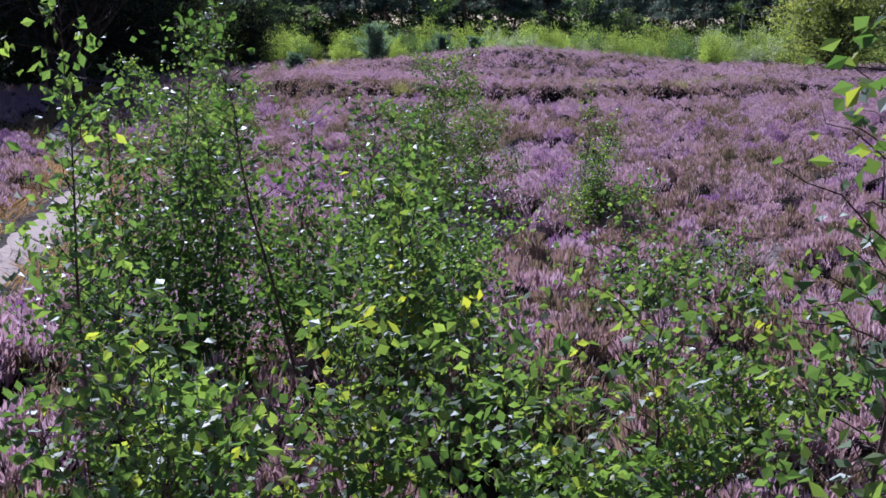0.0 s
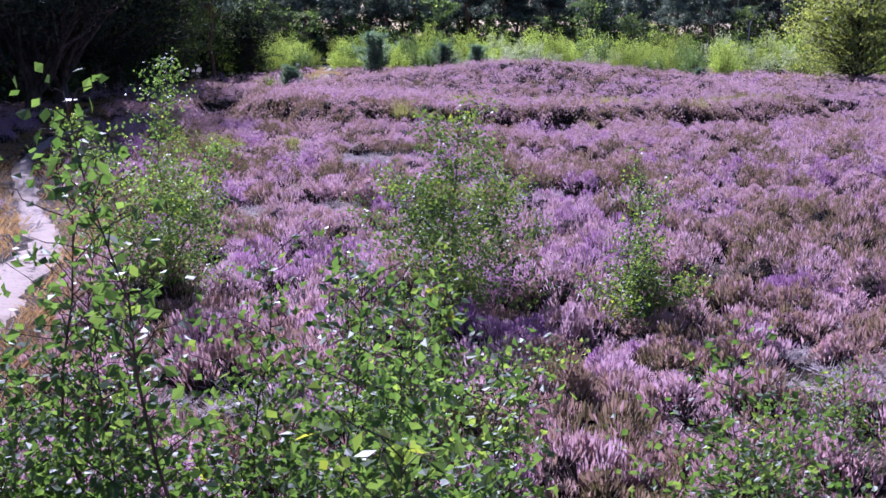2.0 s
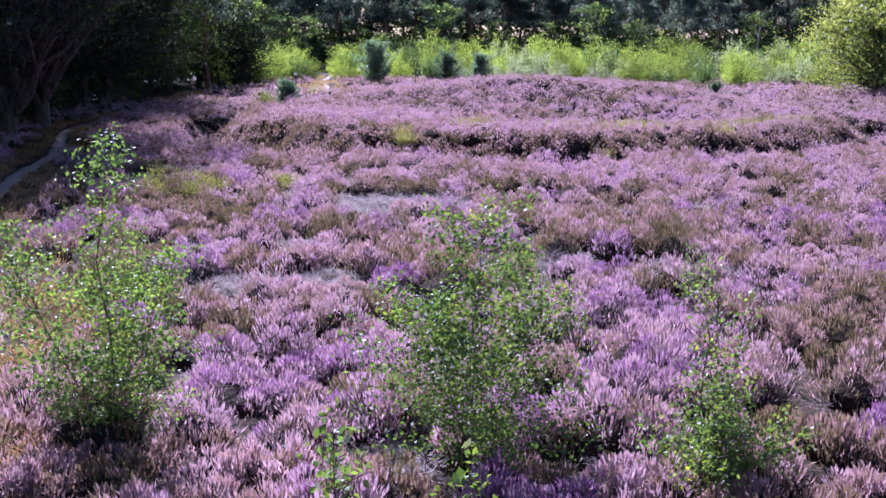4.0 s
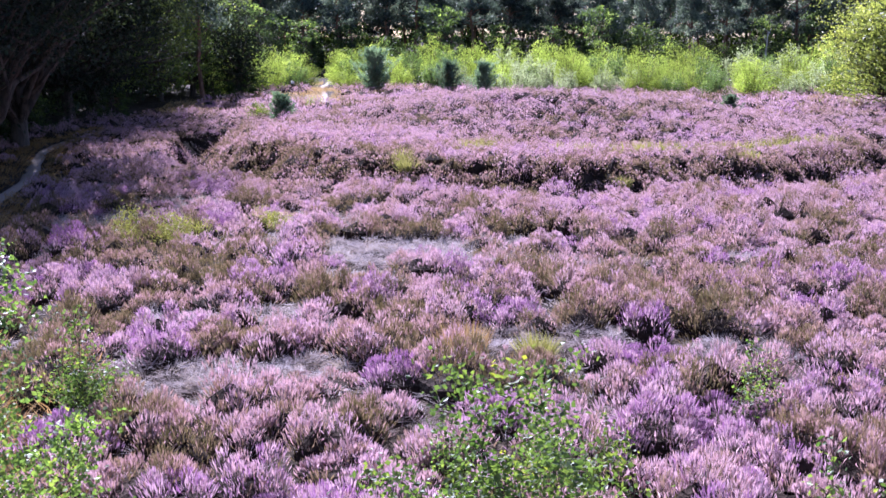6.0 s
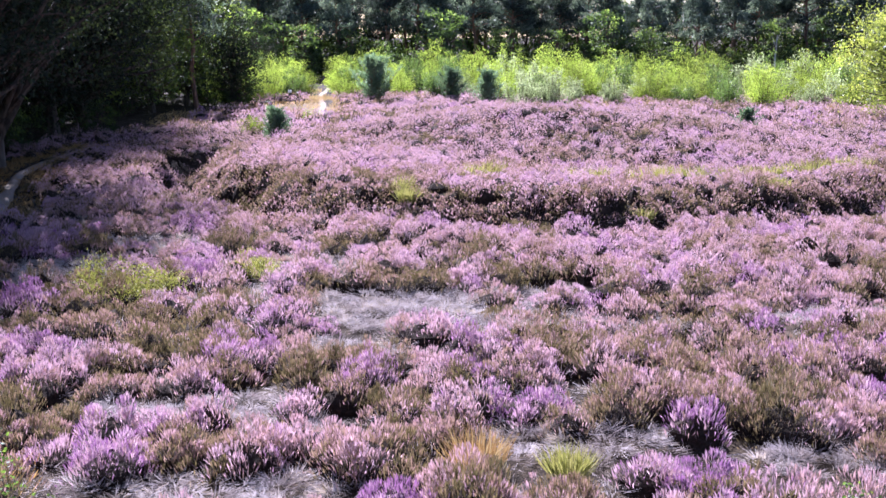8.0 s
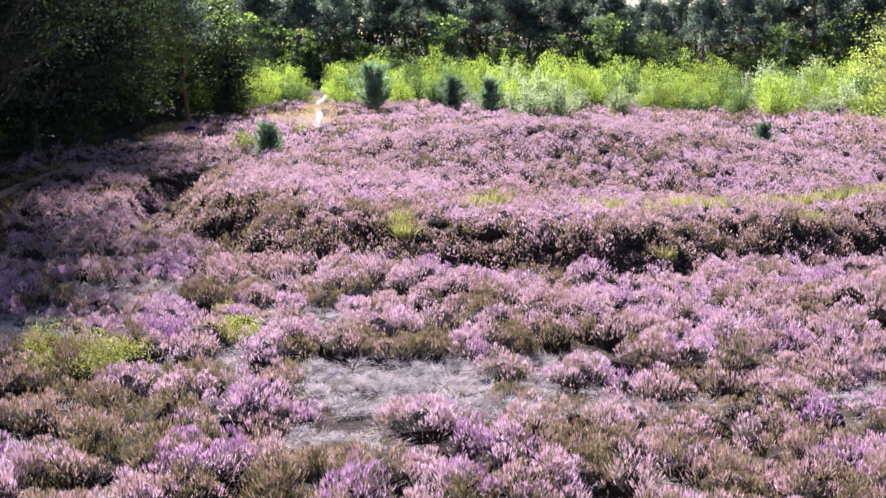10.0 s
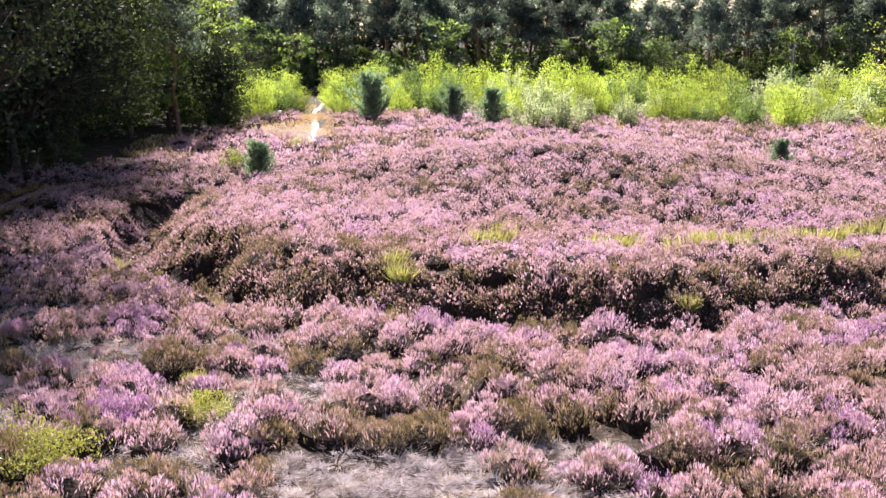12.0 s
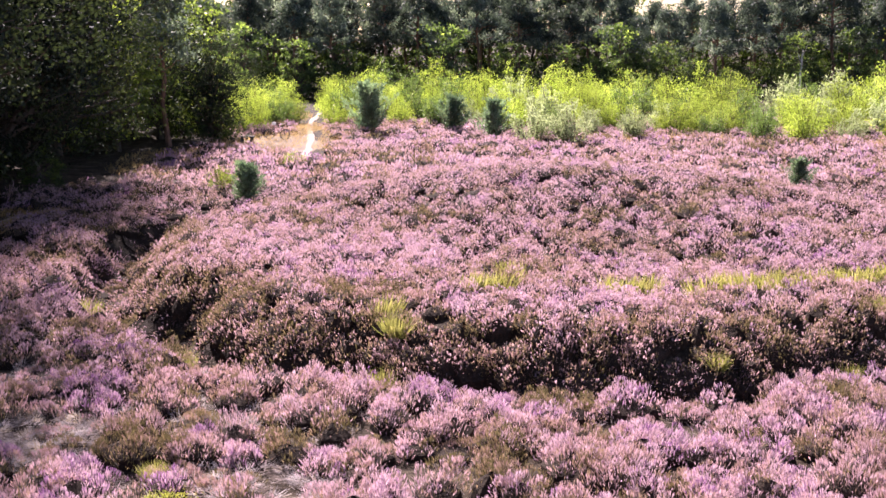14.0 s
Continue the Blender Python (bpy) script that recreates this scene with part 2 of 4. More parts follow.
# ---- mesh building ----
class Geo:
    """Collects quads (as arrays of corners) and makes one mesh of them."""

    def __init__(self):
        self.v, self.f, self.uv, self.count = [], [], [], 0

    def faces(self, corners, uv=None):
        """corners: n x k x 3, separate faces of k corners; uv: n x k x 2."""
        corners = np.asarray(corners, dtype=np.float32)
        n, k = corners.shape[:2]
        self.v.append(corners.reshape(-1, 3))
        self.f.append(np.arange(n * k, dtype=np.int32).reshape(n, k) + self.count)
        self.uv.append(np.zeros((n, k, 2), np.float32) if uv is None else np.asarray(uv, np.float32))
        self.count += n * k

    def grid(self, pts, wrap=False):
        """pts: rows x columns x 3, shared corners; wrap joins the last column to the first."""
        pts = np.asarray(pts, dtype=np.float32)
        r, c = pts.shape[:2]
        idx = np.arange(r * c, dtype=np.int32).reshape(r, c)
        if wrap:
            idx = np.concatenate([idx, idx[:, :1]], axis=1)
        f = np.stack([idx[:-1, :-1], idx[:-1, 1:], idx[1:, 1:], idx[1:, :-1]], axis=-1).reshape(-1, 4)
        self.v.append(pts.reshape(-1, 3))
        self.f.append(f + self.count)
        self.uv.append(np.zeros((len(f), 4, 2), np.float32))
        self.count += r * c

    def tube(self, path, radii, sides=6):
        path = np.asarray(path, float)
        t = np.gradient(path, axis=0)
        t /= np.linalg.norm(t, axis=1, keepdims=True) + 1e-9
        ref = np.where(np.abs(t[:, 2:3]) > 0.9, np.array([[1.0, 0, 0]]), np.array([[0, 0, 1.0]]))
        a = np.cross(t, ref)
        a /= np.linalg.norm(a, axis=1, keepdims=True) + 1e-9
        b = np.cross(t, a)
        ang = np.linspace(0, 2 * np.pi, sides, endpoint=False)
        ring = a[:, None] * np.cos(ang)[None, :, None] + b[:, None] * np.sin(ang)[None, :, None]
        self.grid(path[:, None] + ring * np.asarray(radii, float)[:, None, None], wrap=True)

    def box(self, x0, y0, z0, x1, y1, z1):
        c = np.array([[x0, y0, z0], [x1, y0, z0], [x1, y1, z0], [x0, y1, z0], [x0, y0, z1], [x1, y0, z1], [x1, y1, z1], [x0, y1, z1]], np.float32)
        f = np.array([[0, 3, 2, 1], [4, 5, 6, 7], [0, 1, 5, 4], [1, 2, 6, 5], [2, 3, 7, 6], [3, 0, 4, 7]], np.int32)
        self.v.append(c)
        self.f.append(f + self.count)
        self.uv.append(np.zeros((6, 4, 2), np.float32))
        self.count += 8

    def mesh(self, name, mat, smooth=False):
        v, loops = np.concatenate(self.v), np.concatenate([f.ravel() for f in self.f])
        uv = np.concatenate([u.reshape(-1, 2) for u in self.uv])
        sizes = np.concatenate([np.full(len(f), f.shape[1], np.int32) for f in self.f])
        me = bpy.data.meshes.new(name)
        me.vertices.add(len(v))
        me.vertices.foreach_set("co", v.ravel())
        me.loops.add(len(loops))
        me.loops.foreach_set("vertex_index", loops)
        me.polygons.add(len(sizes))
        me.polygons.foreach_set("loop_start", np.concatenate([[0], np.cumsum(sizes)[:-1]]).astype(np.int32))
        me.polygons.foreach_set("loop_total", sizes)
        me.polygons.foreach_set("use_smooth", np.full(len(sizes), smooth, dtype=bool))
        layer = me.uv_layers.new(name="tone")
        layer.data.foreach_set("uv", uv.ravel())
        me.materials.append(mat)
        me.update(calc_edges=True)
        return me


def part(name, geo, mat, parent=None, label="", smooth=False):
    ob = new(name, geo.mesh(name, mat, smooth))
    ob.parent = parent
    return tagged(ob, label)


def unit(v):
    return v / (np.linalg.norm(v, axis=-1, keepdims=True) + 1e-9)


def kites(rng, p, d, length, width, tone=None, fold=0.15, corners=4):
    """Leaf-shaped quads from foot p along d; corners 3 gives thin spikes, 5 gives full flowering sprigs."""
    n = len(p)
    d = unit(d)
    side = unit(np.cross(d, unit(rng.normal(size=(n, 3)))))
    nor = np.cross(d, side)
    length, width = np.broadcast_to(length, n)[:, None], np.broadcast_to(width, n)[:, None]
    if corners == 4:
        mid = p + d * length * 0.5 + nor * length * fold * rng.uniform(-1, 1, (n, 1))
        q = np.stack([p, mid + side * width * 0.5, p + d * length, mid - side * width * 0.5], axis=1)
        along = (0.0, 0.6, 1.0, 0.6)
    elif corners == 5:
        q = np.stack([p, p + d * length, p + d * length * rng.uniform(0.5, 0.8, (n, 1)) + side * width], axis=1)
        corners, along = 3, (0.15, 1.0, 0.75)
    else:
        mid = p + d * length * 0.2
        q = np.stack([mid + side * width * 0.5, p + d * length, mid - side * width * 0.5], axis=1)
        along = (0.25, 1.0, 0.25)
    if tone is None:
        return q, None
    uv = np.zeros((n, corners, 2), np.float32)
    uv[:, :, 0] = np.broadcast_to(tone, n)[:, None]
    uv[:, :, 1] = np.array(along)
    return q, uv


# ---- the lie of the land ----
MOUND = (3.8, 63.0)


def mound_radius(x, y):
    a = np.arctan2(y - MOUND[1], x - MOUND[0])
    r = np.hypot(x - MOUND[0], y - MOUND[1])
    return r / (1 + 0.02 * np.sin(3 * a + 1) + 0.012 * np.sin(11 * a) + 0.01 * np.sin(17 * a + 2) + 0.012 * np.sin(29 * a + 1))


PROFILE_R = [0, 6, 8, 10, 11.2, 12.4, 13.2, 14.2, 15.05, 16.0, 16.8, 18, 400]
PROFILE_Z = [0.35, 0.35, 0.38, 0.45, 0.5, 0.52, 0.42, -0.15, -0.9, -0.95, -0.05, 0.0, 0.0]


def land(x, y):
    """Round barrow: a dome on a low platform with a raised lip, and a ditch round it."""
    x, y = np.asarray(x, float), np.asarray(y, float)
    z = np.interp(mound_radius(x, y), PROFILE_R, PROFILE_Z)
    inside = np.clip((14.0 - mound_radius(x, y)) / 3.0, 0, 1)
    z = z + inside * (1.45 * np.exp(-((x - 4.5) / 9.0) ** 2 - ((y - 70.0) / 7.0) ** 2) + 0.3 * np.exp(-((x + 6.0) / 6.0) ** 2 - ((y - 58.0) / 4.5) ** 2) - 0.2 * np.exp(-((x - 8.0) / 5.0) ** 2 - ((y - 57.5) / 2.0) ** 2))
    return z + 0.07 * np.sin(x * 0.31 + 1.3) * np.sin(y * 0.27) + 0.04 * np.sin(x * 0.9 + y * 0.6)


def axis(lo, hi, step, far):
    core = np.arange(lo, hi + step / 2, step)
    out = step * np.cumsum(1.35 ** np.arange(1, 24))
    return np.concatenate([(lo - out)[::-1].clip(-far), core, (hi + out).clip(None, far)])


gx, gy = np.unique(axis(-32, 40, 0.7, 2500)), np.unique(axis(-6, 122, 0.6, 2500))
GX, GY = np.meshgrid(gx, gy)
g = Geo()
g.grid(np.stack([GX, GY, land(GX, GY)], axis=-1))
ground = tagged(part("ground", g, M_GROUND, smooth=True), "dark brown heathland soil under the heather", "ground", kind="structure")

# sandy track that winds along the trees to a clearing
TRACK = [(-12.0, -30, 1.0), (-9.5, -8, 1.0), (-7.6, 5, 1.0), (-6.6, 9.5, 1.1), (-5.7, 13.5, 1.2), (-5.9, 17, 1.2), (-6.5, 20.5, 1.2), (-6.9, 23.5, 1.0), (-8.6, 27.5, 0.8), (-12.0, 36.5, 0.7), (-13.4, 43, 0.7), (-14.9, 51.5, 0.65), (-17.4, 60, 0.65), (-18.4, 66, 0.6), (-18.2, 70, 0.55), (-16.9, 73, 0.35)]
FAR_TRACK = [(-9.1, 92.5, 0.5), (-9.15, 95, 0.75), (-9.5, 99, 0.75), (-10.2, 107, 0.75), (-11.2, 115, 0.75), (-12.1, 123, 0.75), (-12.4, 131, 0.7), (-12.6, 136, 0.5)]


def smooth_track(points, steps):
    t = np.array(points)
    k = np.linspace(0, len(t) - 1, steps)
    x, y, w = (np.interp(k, np.arange(len(t)), t[:, c]) for c in range(3))
    for _ in range(6):
        x[1:-1], y[1:-1] = (x[:-2] + x[1:-1] * 2 + x[2:]) / 4, (y[:-2] + y[1:-1] * 2 + y[2:]) / 4
    return x, y, w


NEAR_LINE, FAR_LINE = smooth_track(TRACK, 210), smooth_track(FAR_TRACK, 90)
TX, TY, TW = (np.concatenate([NEAR_LINE[c], FAR_LINE[c]]) for c in range(3))


def ribbon(cx, cy, w, lift):
    dx, dy = np.gradient(cx), np.gradient(cy)
    l = np.hypot(dx, dy)
    nx, ny = -dy / l, dx / l
    s = np.linspace(-0.5, 0.5, 9)
    rng = np.random.default_rng(21)
    rag = 1 + rng.normal(0, 0.16, (len(cx), 2)) + 0.15 * np.sin(np.arange(len(cx)) * 0.37)[:, None]
    off = w[:, None] * np.where(s < 0, rag[:, :1], rag[:, 1:]) * s
    X, Y = cx[:, None] + nx[:, None] * off, cy[:, None] + ny[:, None] * off
    return np.stack([X, Y, land(X, Y) + lift * (1 - 3.0 * np.abs(2 * s) ** 3)[None] + rng.normal(0, 0.006, X.shape)], axis=-1)


g = Geo()
g.grid(ribbon(*NEAR_LINE, 0.045))
g.grid(ribbon(*FAR_LINE, 0.045))
path = tagged(part("path", g, M_SAND, smooth=True), "narrow pale sandy footpath worn through the heather", "path", kind="structure")


def track_distance(x, y):
    d = np.full(np.shape(x), 1e9)
    for k in range(0, len(TX), 2):
        d = np.minimum(d, np.hypot(x - TX[k], y - TY[k]) - TW[k] * 0.5)
    return d


def disc(cx, cy, rx, ry, lift, rings=8, segs=28, seed=0):
    rng = np.random.default_rng(seed)
    a = np.linspace(0, 2 * np.pi, segs, endpoint=False)
    k = 1 + 0.12 * np.sin(3 * a + seed) + 0.08 * np.sin(7 * a + 2 * seed)
    r = np.linspace(0.02, 1, rings)[:, None]
    X, Y = cx + rx * r * k * np.cos(a), cy + ry * r * k * np.sin(a)
    return np.stack([X, Y, land(X, Y) + lift * (1 - r ** 4)], axis=-1)


g = Geo()
g.grid(disc(-12.4, 103.5, 3.6, 6.5, 0.03, seed=3), wrap=True)
tagged(part("clearing", g, M_LITTER, smooth=True), "trampled clearing of dry grass and sand beside the path", "ground", kind="structure")

# ---- heather ----
PALE = [(-3.6, 26.6, 1.9, 1.0), (-4.2, 30.5, 1.4, 0.8), (-0.2, 36.2, 2.4, 1.3), (-2.0, 37.3, 1.4, 0.8), (-1.1, 18.7, 0.9, 0.6), (-2.4, 34.0, 1.3, 0.6), (-8.3, 44.2, 1.6, 0.9), (-10.2, 47.6, 1.4, 1.5), (-9.3, 40.5, 1.4, 1.8), (7.2, 36.0, 1.5, 0.7), (0.8, 30.8, 1.1, 0.5), (3.9, 15.4, 0.9, 0.9), (0.6, 38.2, 1.9, 0.6), (-2.3, 39.7, 1.1, 0.5), (4.4, 38.8, 1.2, 0.5), (-2.2, 14.2, 0.9, 0.9), (1.0, 28.9, 1.3, 0.5), (-2.9, 29.3, 0.9, 0.5), (4.4, 28.0, 0.9, 0.4), (3.0, 35.6, 1.3, 0.5), (-5.0, 37.7, 0.9, 0.6), (-3.3, 41.6, 0.9, 0.9), (-4.9, 44.9, 0.7, 0.5), (-7.4, 43.0, 0.8, 0.5)]
OLIVE = [(-4.9, 33.2, 1.2, 0.7), (-2.7, 33.0, 0.5, 0.4), (1.8, 33.9, 0.7, 0.4), (-5.7, 42.8, 0.5, 0.8), (-7.7, 45.6, 0.5, 0.4), (-5.6, 44.4, 0.5, 0.6), (-4.3, 27.3, 0.5, 0.4), (3.4, 27.5, 0.7, 0.9), (1.3, 28.6, 0.6, 0.4)]
BROWN = [(-3.0, 43.6, 0.9, 0.8), (-1.0, 40.2, 1.0, 0.6), (0.3, 43.4, 0.8, 0.5), (6.5, 24.0, 1.6, 1.4), (5.2, 21.5, 1.2, 1.2), (-1.2, 29.4, 0.7, 0.4), (-6.8, 35.6, 1.3, 0.7), (4.6, 31.5, 1.0, 0.6), (-4.2, 53.4, 3.0, 0.8), (7.5, 42.0, 1.0, 0.6), (-1.6, 20.85, 0.75, 0.5), (-3.6, 19.9, 0.8, 0.5)]
VIOLET = [(-6.0, 41.5, 0.6, 1.0), (-7.5, 46.4, 0.8, 0.9), (-4.2, 35.3, 0.6, 0.5), (-4.2, 46.0, 0.4, 0.4), (-3.1, 31.0, 0.7, 0.5), (-3.6, 34.9, 0.6, 0.4), (-5.1, 28.0, 0.9, 0.5), (-8.0, 33.5, 1.0, 0.9), (-7.6, 31.6, 0.9, 0.7), (2.5, 29.4, 0.6, 0.4), (-2.2, 21.5, 1.2, 1.0), (2.4, 24.5, 1.2, 0.8), (0.5, 30.2, 0.5, 0.4)]


MOUND_GRASS = [(4.3, 54.2, 0.85, 0.4), (0.5, 54.0, 0.7, 0.35), (1.3, 55.7, 0.4, 0.4), (6.1, 53.8, 0.35, 0.2), (7.4, 54.6, 0.9, 0.35), (9.0, 55.2, 0.8, 0.3), (10.8, 55.8, 0.9, 0.35), (12.6, 56.4, 0.7, 0.3), (14.4, 57.2, 0.7, 0.3), (3.9, 76.5, 0.5, 1.0), (4.8, 77.0, 0.4, 1.2), (5.4, 79.0, 0.3, 0.8), (-2.0, 51.5, 0.35, 0.25)]


def pale(x, y):
    """1 in the flattened grassy patches, 0 in full heather."""
    w = np.zeros(np.shape(x))
    wob = 0.25 * np.sin(x * 2.1 + y) + 0.2 * np.sin(y * 2.7 - x * 1.3)
    for cx, cy, rx, ry in PALE:
        w = np.maximum(w, 1.15 - np.hypot((x - cx) / rx, (y - cy) / ry) - wob * 0.5)
    return np.clip(w * 4, 0, 1)


def wooded(x, y):
    """1 under the trees on the left."""
    edge = np.interp(y, [0, 30, 50, 62, 72, 84, 96, 110, 200], [-16, -17, -18.5, -19.5, -19, -17.5, -15.5, -15.5, -15.5])
    return np.clip((edge - x) / 2.0, 0, 1)


def sprigs(rng, cx, cy, R, H, tone, count, sprig, foot, slim=1.0):
    """Flowering sprigs of many heather bushes, in small domed tufts over brown lower shoots; foot gives the ground's height."""
    n, tufts = len(cx), 15
    own = np.repeat(np.arange(n), np.maximum(count.astype(int), 8))
    m = len(own)
    tr, ta = 0.86 * np.sqrt(rng.uniform(0, 1, (n, tufts))), rng.uniform(0, 2 * np.pi, (n, tufts))
    th, tt = rng.normal(0, 0.15, (n, tufts)), rng.normal(0, 0.11, (n, tufts))
    tt = np.where(rng.uniform(size=tt.shape) < 0.1, tt - 0.26, tt)
    which = rng.integers(0, tufts, m)
    r0, a0 = tr[own, which], ta[own, which]
    ox, oy = rng.normal(0, 0.13, m), rng.normal(0, 0.13, m)
    q = np.minimum((ox ** 2 + oy ** 2) / 0.034, 1.6)
    ux, uy = r0 * np.cos(a0) + ox, r0 * np.sin(a0) + oy
    rr = np.minimum(np.hypot(ux, uy), 1.25)
    px, py = cx[own] + R[own] * ux, cy[own] + R[own] * uy
    here = foot(px, py)
    step = np.where(np.abs(mound_radius(px, py) - 14.8) < 1.5, 0.3, 0.4) if foot is land else 0.4
    low = rng.uniform(size=m) < 0.2
    top = (1 - 0.5 * rr ** 2.4 + th[own, which]) * (1 - 0.22 * q) * np.where(low, rng.uniform(0.35, 0.85, m), 1.0)
    L = sprig * rng.uniform(0.55, 1.4, m) * np.where(low, 1.2, 1.0)
    pz = here + step * (foot(cx, cy)[own] - here) + np.maximum(H[own] * top, 0.06) - L * 0.8
    d = np.stack([ux * 0.28 + ox * 1.5, uy * 0.28 + oy * 1.5, np.ones(m)], axis=1) + rng.normal(0, 0.17, (m, 3))
    d[:, 0] -= 0.4 * (foot(px + 0.15, py) - here) / 0.15
    d[:, 1] -= 0.4 * (foot(px, py + 0.15) - here) / 0.15
    hue = tone[own] + tt[own, which] + rng.normal(0, 0.05, m) - np.where(low, 0.3, 0.0)
    return kites(rng, np.stack([px, py, pz], axis=1), d, L, L * rng.uniform(0.2, 0.38, m) / slim, np.clip(hue, 0, 1), 0.08, 5)


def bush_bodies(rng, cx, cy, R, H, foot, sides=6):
    """The woody inside of each bush, its brown darkened to near black for shade."""
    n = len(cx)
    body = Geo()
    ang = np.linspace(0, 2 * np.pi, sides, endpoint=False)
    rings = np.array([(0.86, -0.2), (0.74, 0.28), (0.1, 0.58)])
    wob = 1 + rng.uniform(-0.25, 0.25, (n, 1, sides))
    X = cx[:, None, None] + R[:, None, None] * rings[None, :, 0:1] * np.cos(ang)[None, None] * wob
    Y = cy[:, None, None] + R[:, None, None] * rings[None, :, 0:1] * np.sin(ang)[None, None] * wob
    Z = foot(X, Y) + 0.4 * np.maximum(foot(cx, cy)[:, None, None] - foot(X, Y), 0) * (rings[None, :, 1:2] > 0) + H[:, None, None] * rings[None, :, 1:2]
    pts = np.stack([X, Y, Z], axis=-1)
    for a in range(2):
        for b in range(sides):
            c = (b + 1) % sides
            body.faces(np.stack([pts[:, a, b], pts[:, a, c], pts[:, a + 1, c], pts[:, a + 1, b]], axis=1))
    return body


def everywhere(x, y):
    return np.ones(np.shape(x), bool)


def in_ditch(x, y):
    return np.abs(mound_radius(x, y) - 15.0) < 1.9


def bush_places(rng, y0, y1, spacing, x_left, x_right, ring_only=everywhere):
    cx, cy = [], []
    for y in np.arange(y0, y1, spacing):
        xs = np.arange(x_left(y), x_right(y), spacing)
        cx.append(xs)
        cy.append(np.full(len(xs), y))
    cx, cy = np.concatenate(cx), np.concatenate(cy)
    cx = cx + rng.uniform(-0.48, 0.48, len(cx)) * spacing
    cy = cy + rng.uniform(-0.48, 0.48, len(cx)) * spacing
    p = pale(cx, cy)
    keep = (track_distance(cx, cy) > np.where((cy > 24) & (cy < 66), rng.uniform(0.6, 2.4, len(cx)), np.where(cy > 88, 1.2, 0.15 + 0.6 * spacing))) & (rng.uniform(size=len(cx)) > p * 0.84) & (rng.uniform(size=len(cx)) > wooded(cx, cy)) & (np.hypot((cx + 12.4) / 3.6, (cy - 103.5) / 6.5) > 0.9)
    gaps = np.sin(cx * 0.8 + 2) * np.sin(cy * 0.7 + cx * 0.3) + rng.normal(0, 0.4, len(cx))
    keep &= gaps > np.where(cy > 46, -1.6, -0.95)
    for ox, oy, ow, oh in MOUND_GRASS + [(1.0, 27.3, 0.35, 0.6), (-0.1, 27.7, 0.5, 0.6)]:
        keep &= np.hypot((cx - ox) / (ow + 0.15), (cy - oy) / (oh + 0.3)) > 1
    keep &= ring_only(cx, cy)
    return cx[keep], cy[keep], p[keep]


def heath_tones(rng, cx, cy):
    """What each bush looks like: full pink, faded pink, violet, or brown and gone over; ditch bank browned for shade.
    """
    n = len(cx)
    mr = mound_radius(cx, cy)
    big = np.sin(cx * 0.33 + 0.7) * np.sin(cy * 0.29 + 0.4) + 0.6 * np.sin(cx * 0.71 - cy * 0.5)
    tone = 0.5 + 0.07 * big + rng.normal(0, 0.12, n)
    u = rng.uniform(size=n)
    brown = np.where(cy < 26, 0.12, np.where(cy < 40, 0.22, np.where(mr < 13, 0.06, 0.1))) + 0.4 * np.exp(-((cx + 5.0) / 6.5) ** 2 - ((cy - 33) / 8.0) ** 2)
    tone = np.where(u < brown, rng.uniform(0.0, 0.26, n), tone)
    violet = np.where(cy < 47, 0.12, 0.03)
    tone = np.where(u > 1 - violet, np.where(cy < 36, rng.uniform(0.74, 0.95, n), rng.uniform(0.7, 0.84, n)), tone)
    # ditch bank faces away from the sun: its shade is put into the tone
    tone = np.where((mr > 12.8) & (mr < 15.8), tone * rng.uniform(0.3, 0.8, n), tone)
    for spots, lo, hi in ((OLIVE, 0.0, 0.1), (BROWN, 0.08, 0.26), (VIOLET, 0.7, 0.86)):
        for ox, oy, ow, oh in spots:
            tone = np.where(np.hypot((cx - ox) / ow, (cy - oy) / oh) < 1, rng.uniform(lo, hi, n), tone)
    return np.clip(tone, 0.0, 0.95)


def heath(name, y0, y1, spacing, per_clump, sprig, seed, x_left, x_right, label, ring_only=everywhere, slim=1.0):
    """A stretch of heather: rounded bushes side by side, each with a woody body darkened for shade and upright
    flowering sprigs.
    """
    rng = np.random.default_rng(seed)
    cx, cy, p = bush_places(rng, y0, y1, spacing, x_left, x_right, ring_only)
    n = len(cx)
    R = spacing * rng.uniform(0.46, 0.94, n)
    H = rng.uniform(0.28, 0.74, n) * (1 - 0.5 * p) * (0.8 + 0.25 * spacing)
    mr = mound_radius(cx, cy)
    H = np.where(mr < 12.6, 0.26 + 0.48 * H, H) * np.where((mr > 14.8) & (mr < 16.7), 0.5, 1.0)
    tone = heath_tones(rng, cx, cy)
    # fewer sprigs in the ditch, so dark bodies paint its shade
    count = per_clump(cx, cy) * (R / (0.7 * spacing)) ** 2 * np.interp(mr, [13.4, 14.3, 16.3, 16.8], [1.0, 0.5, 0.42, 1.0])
    top = Geo()
    top.faces(*sprigs(rng, cx, cy, R, H, tone, count, sprig, land, slim))
    stuff = tagged(new(name), label, "heather", kind="stuff")
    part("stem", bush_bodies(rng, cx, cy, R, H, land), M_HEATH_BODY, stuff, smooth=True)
    part("flower", top, M_HEATHER, stuff)


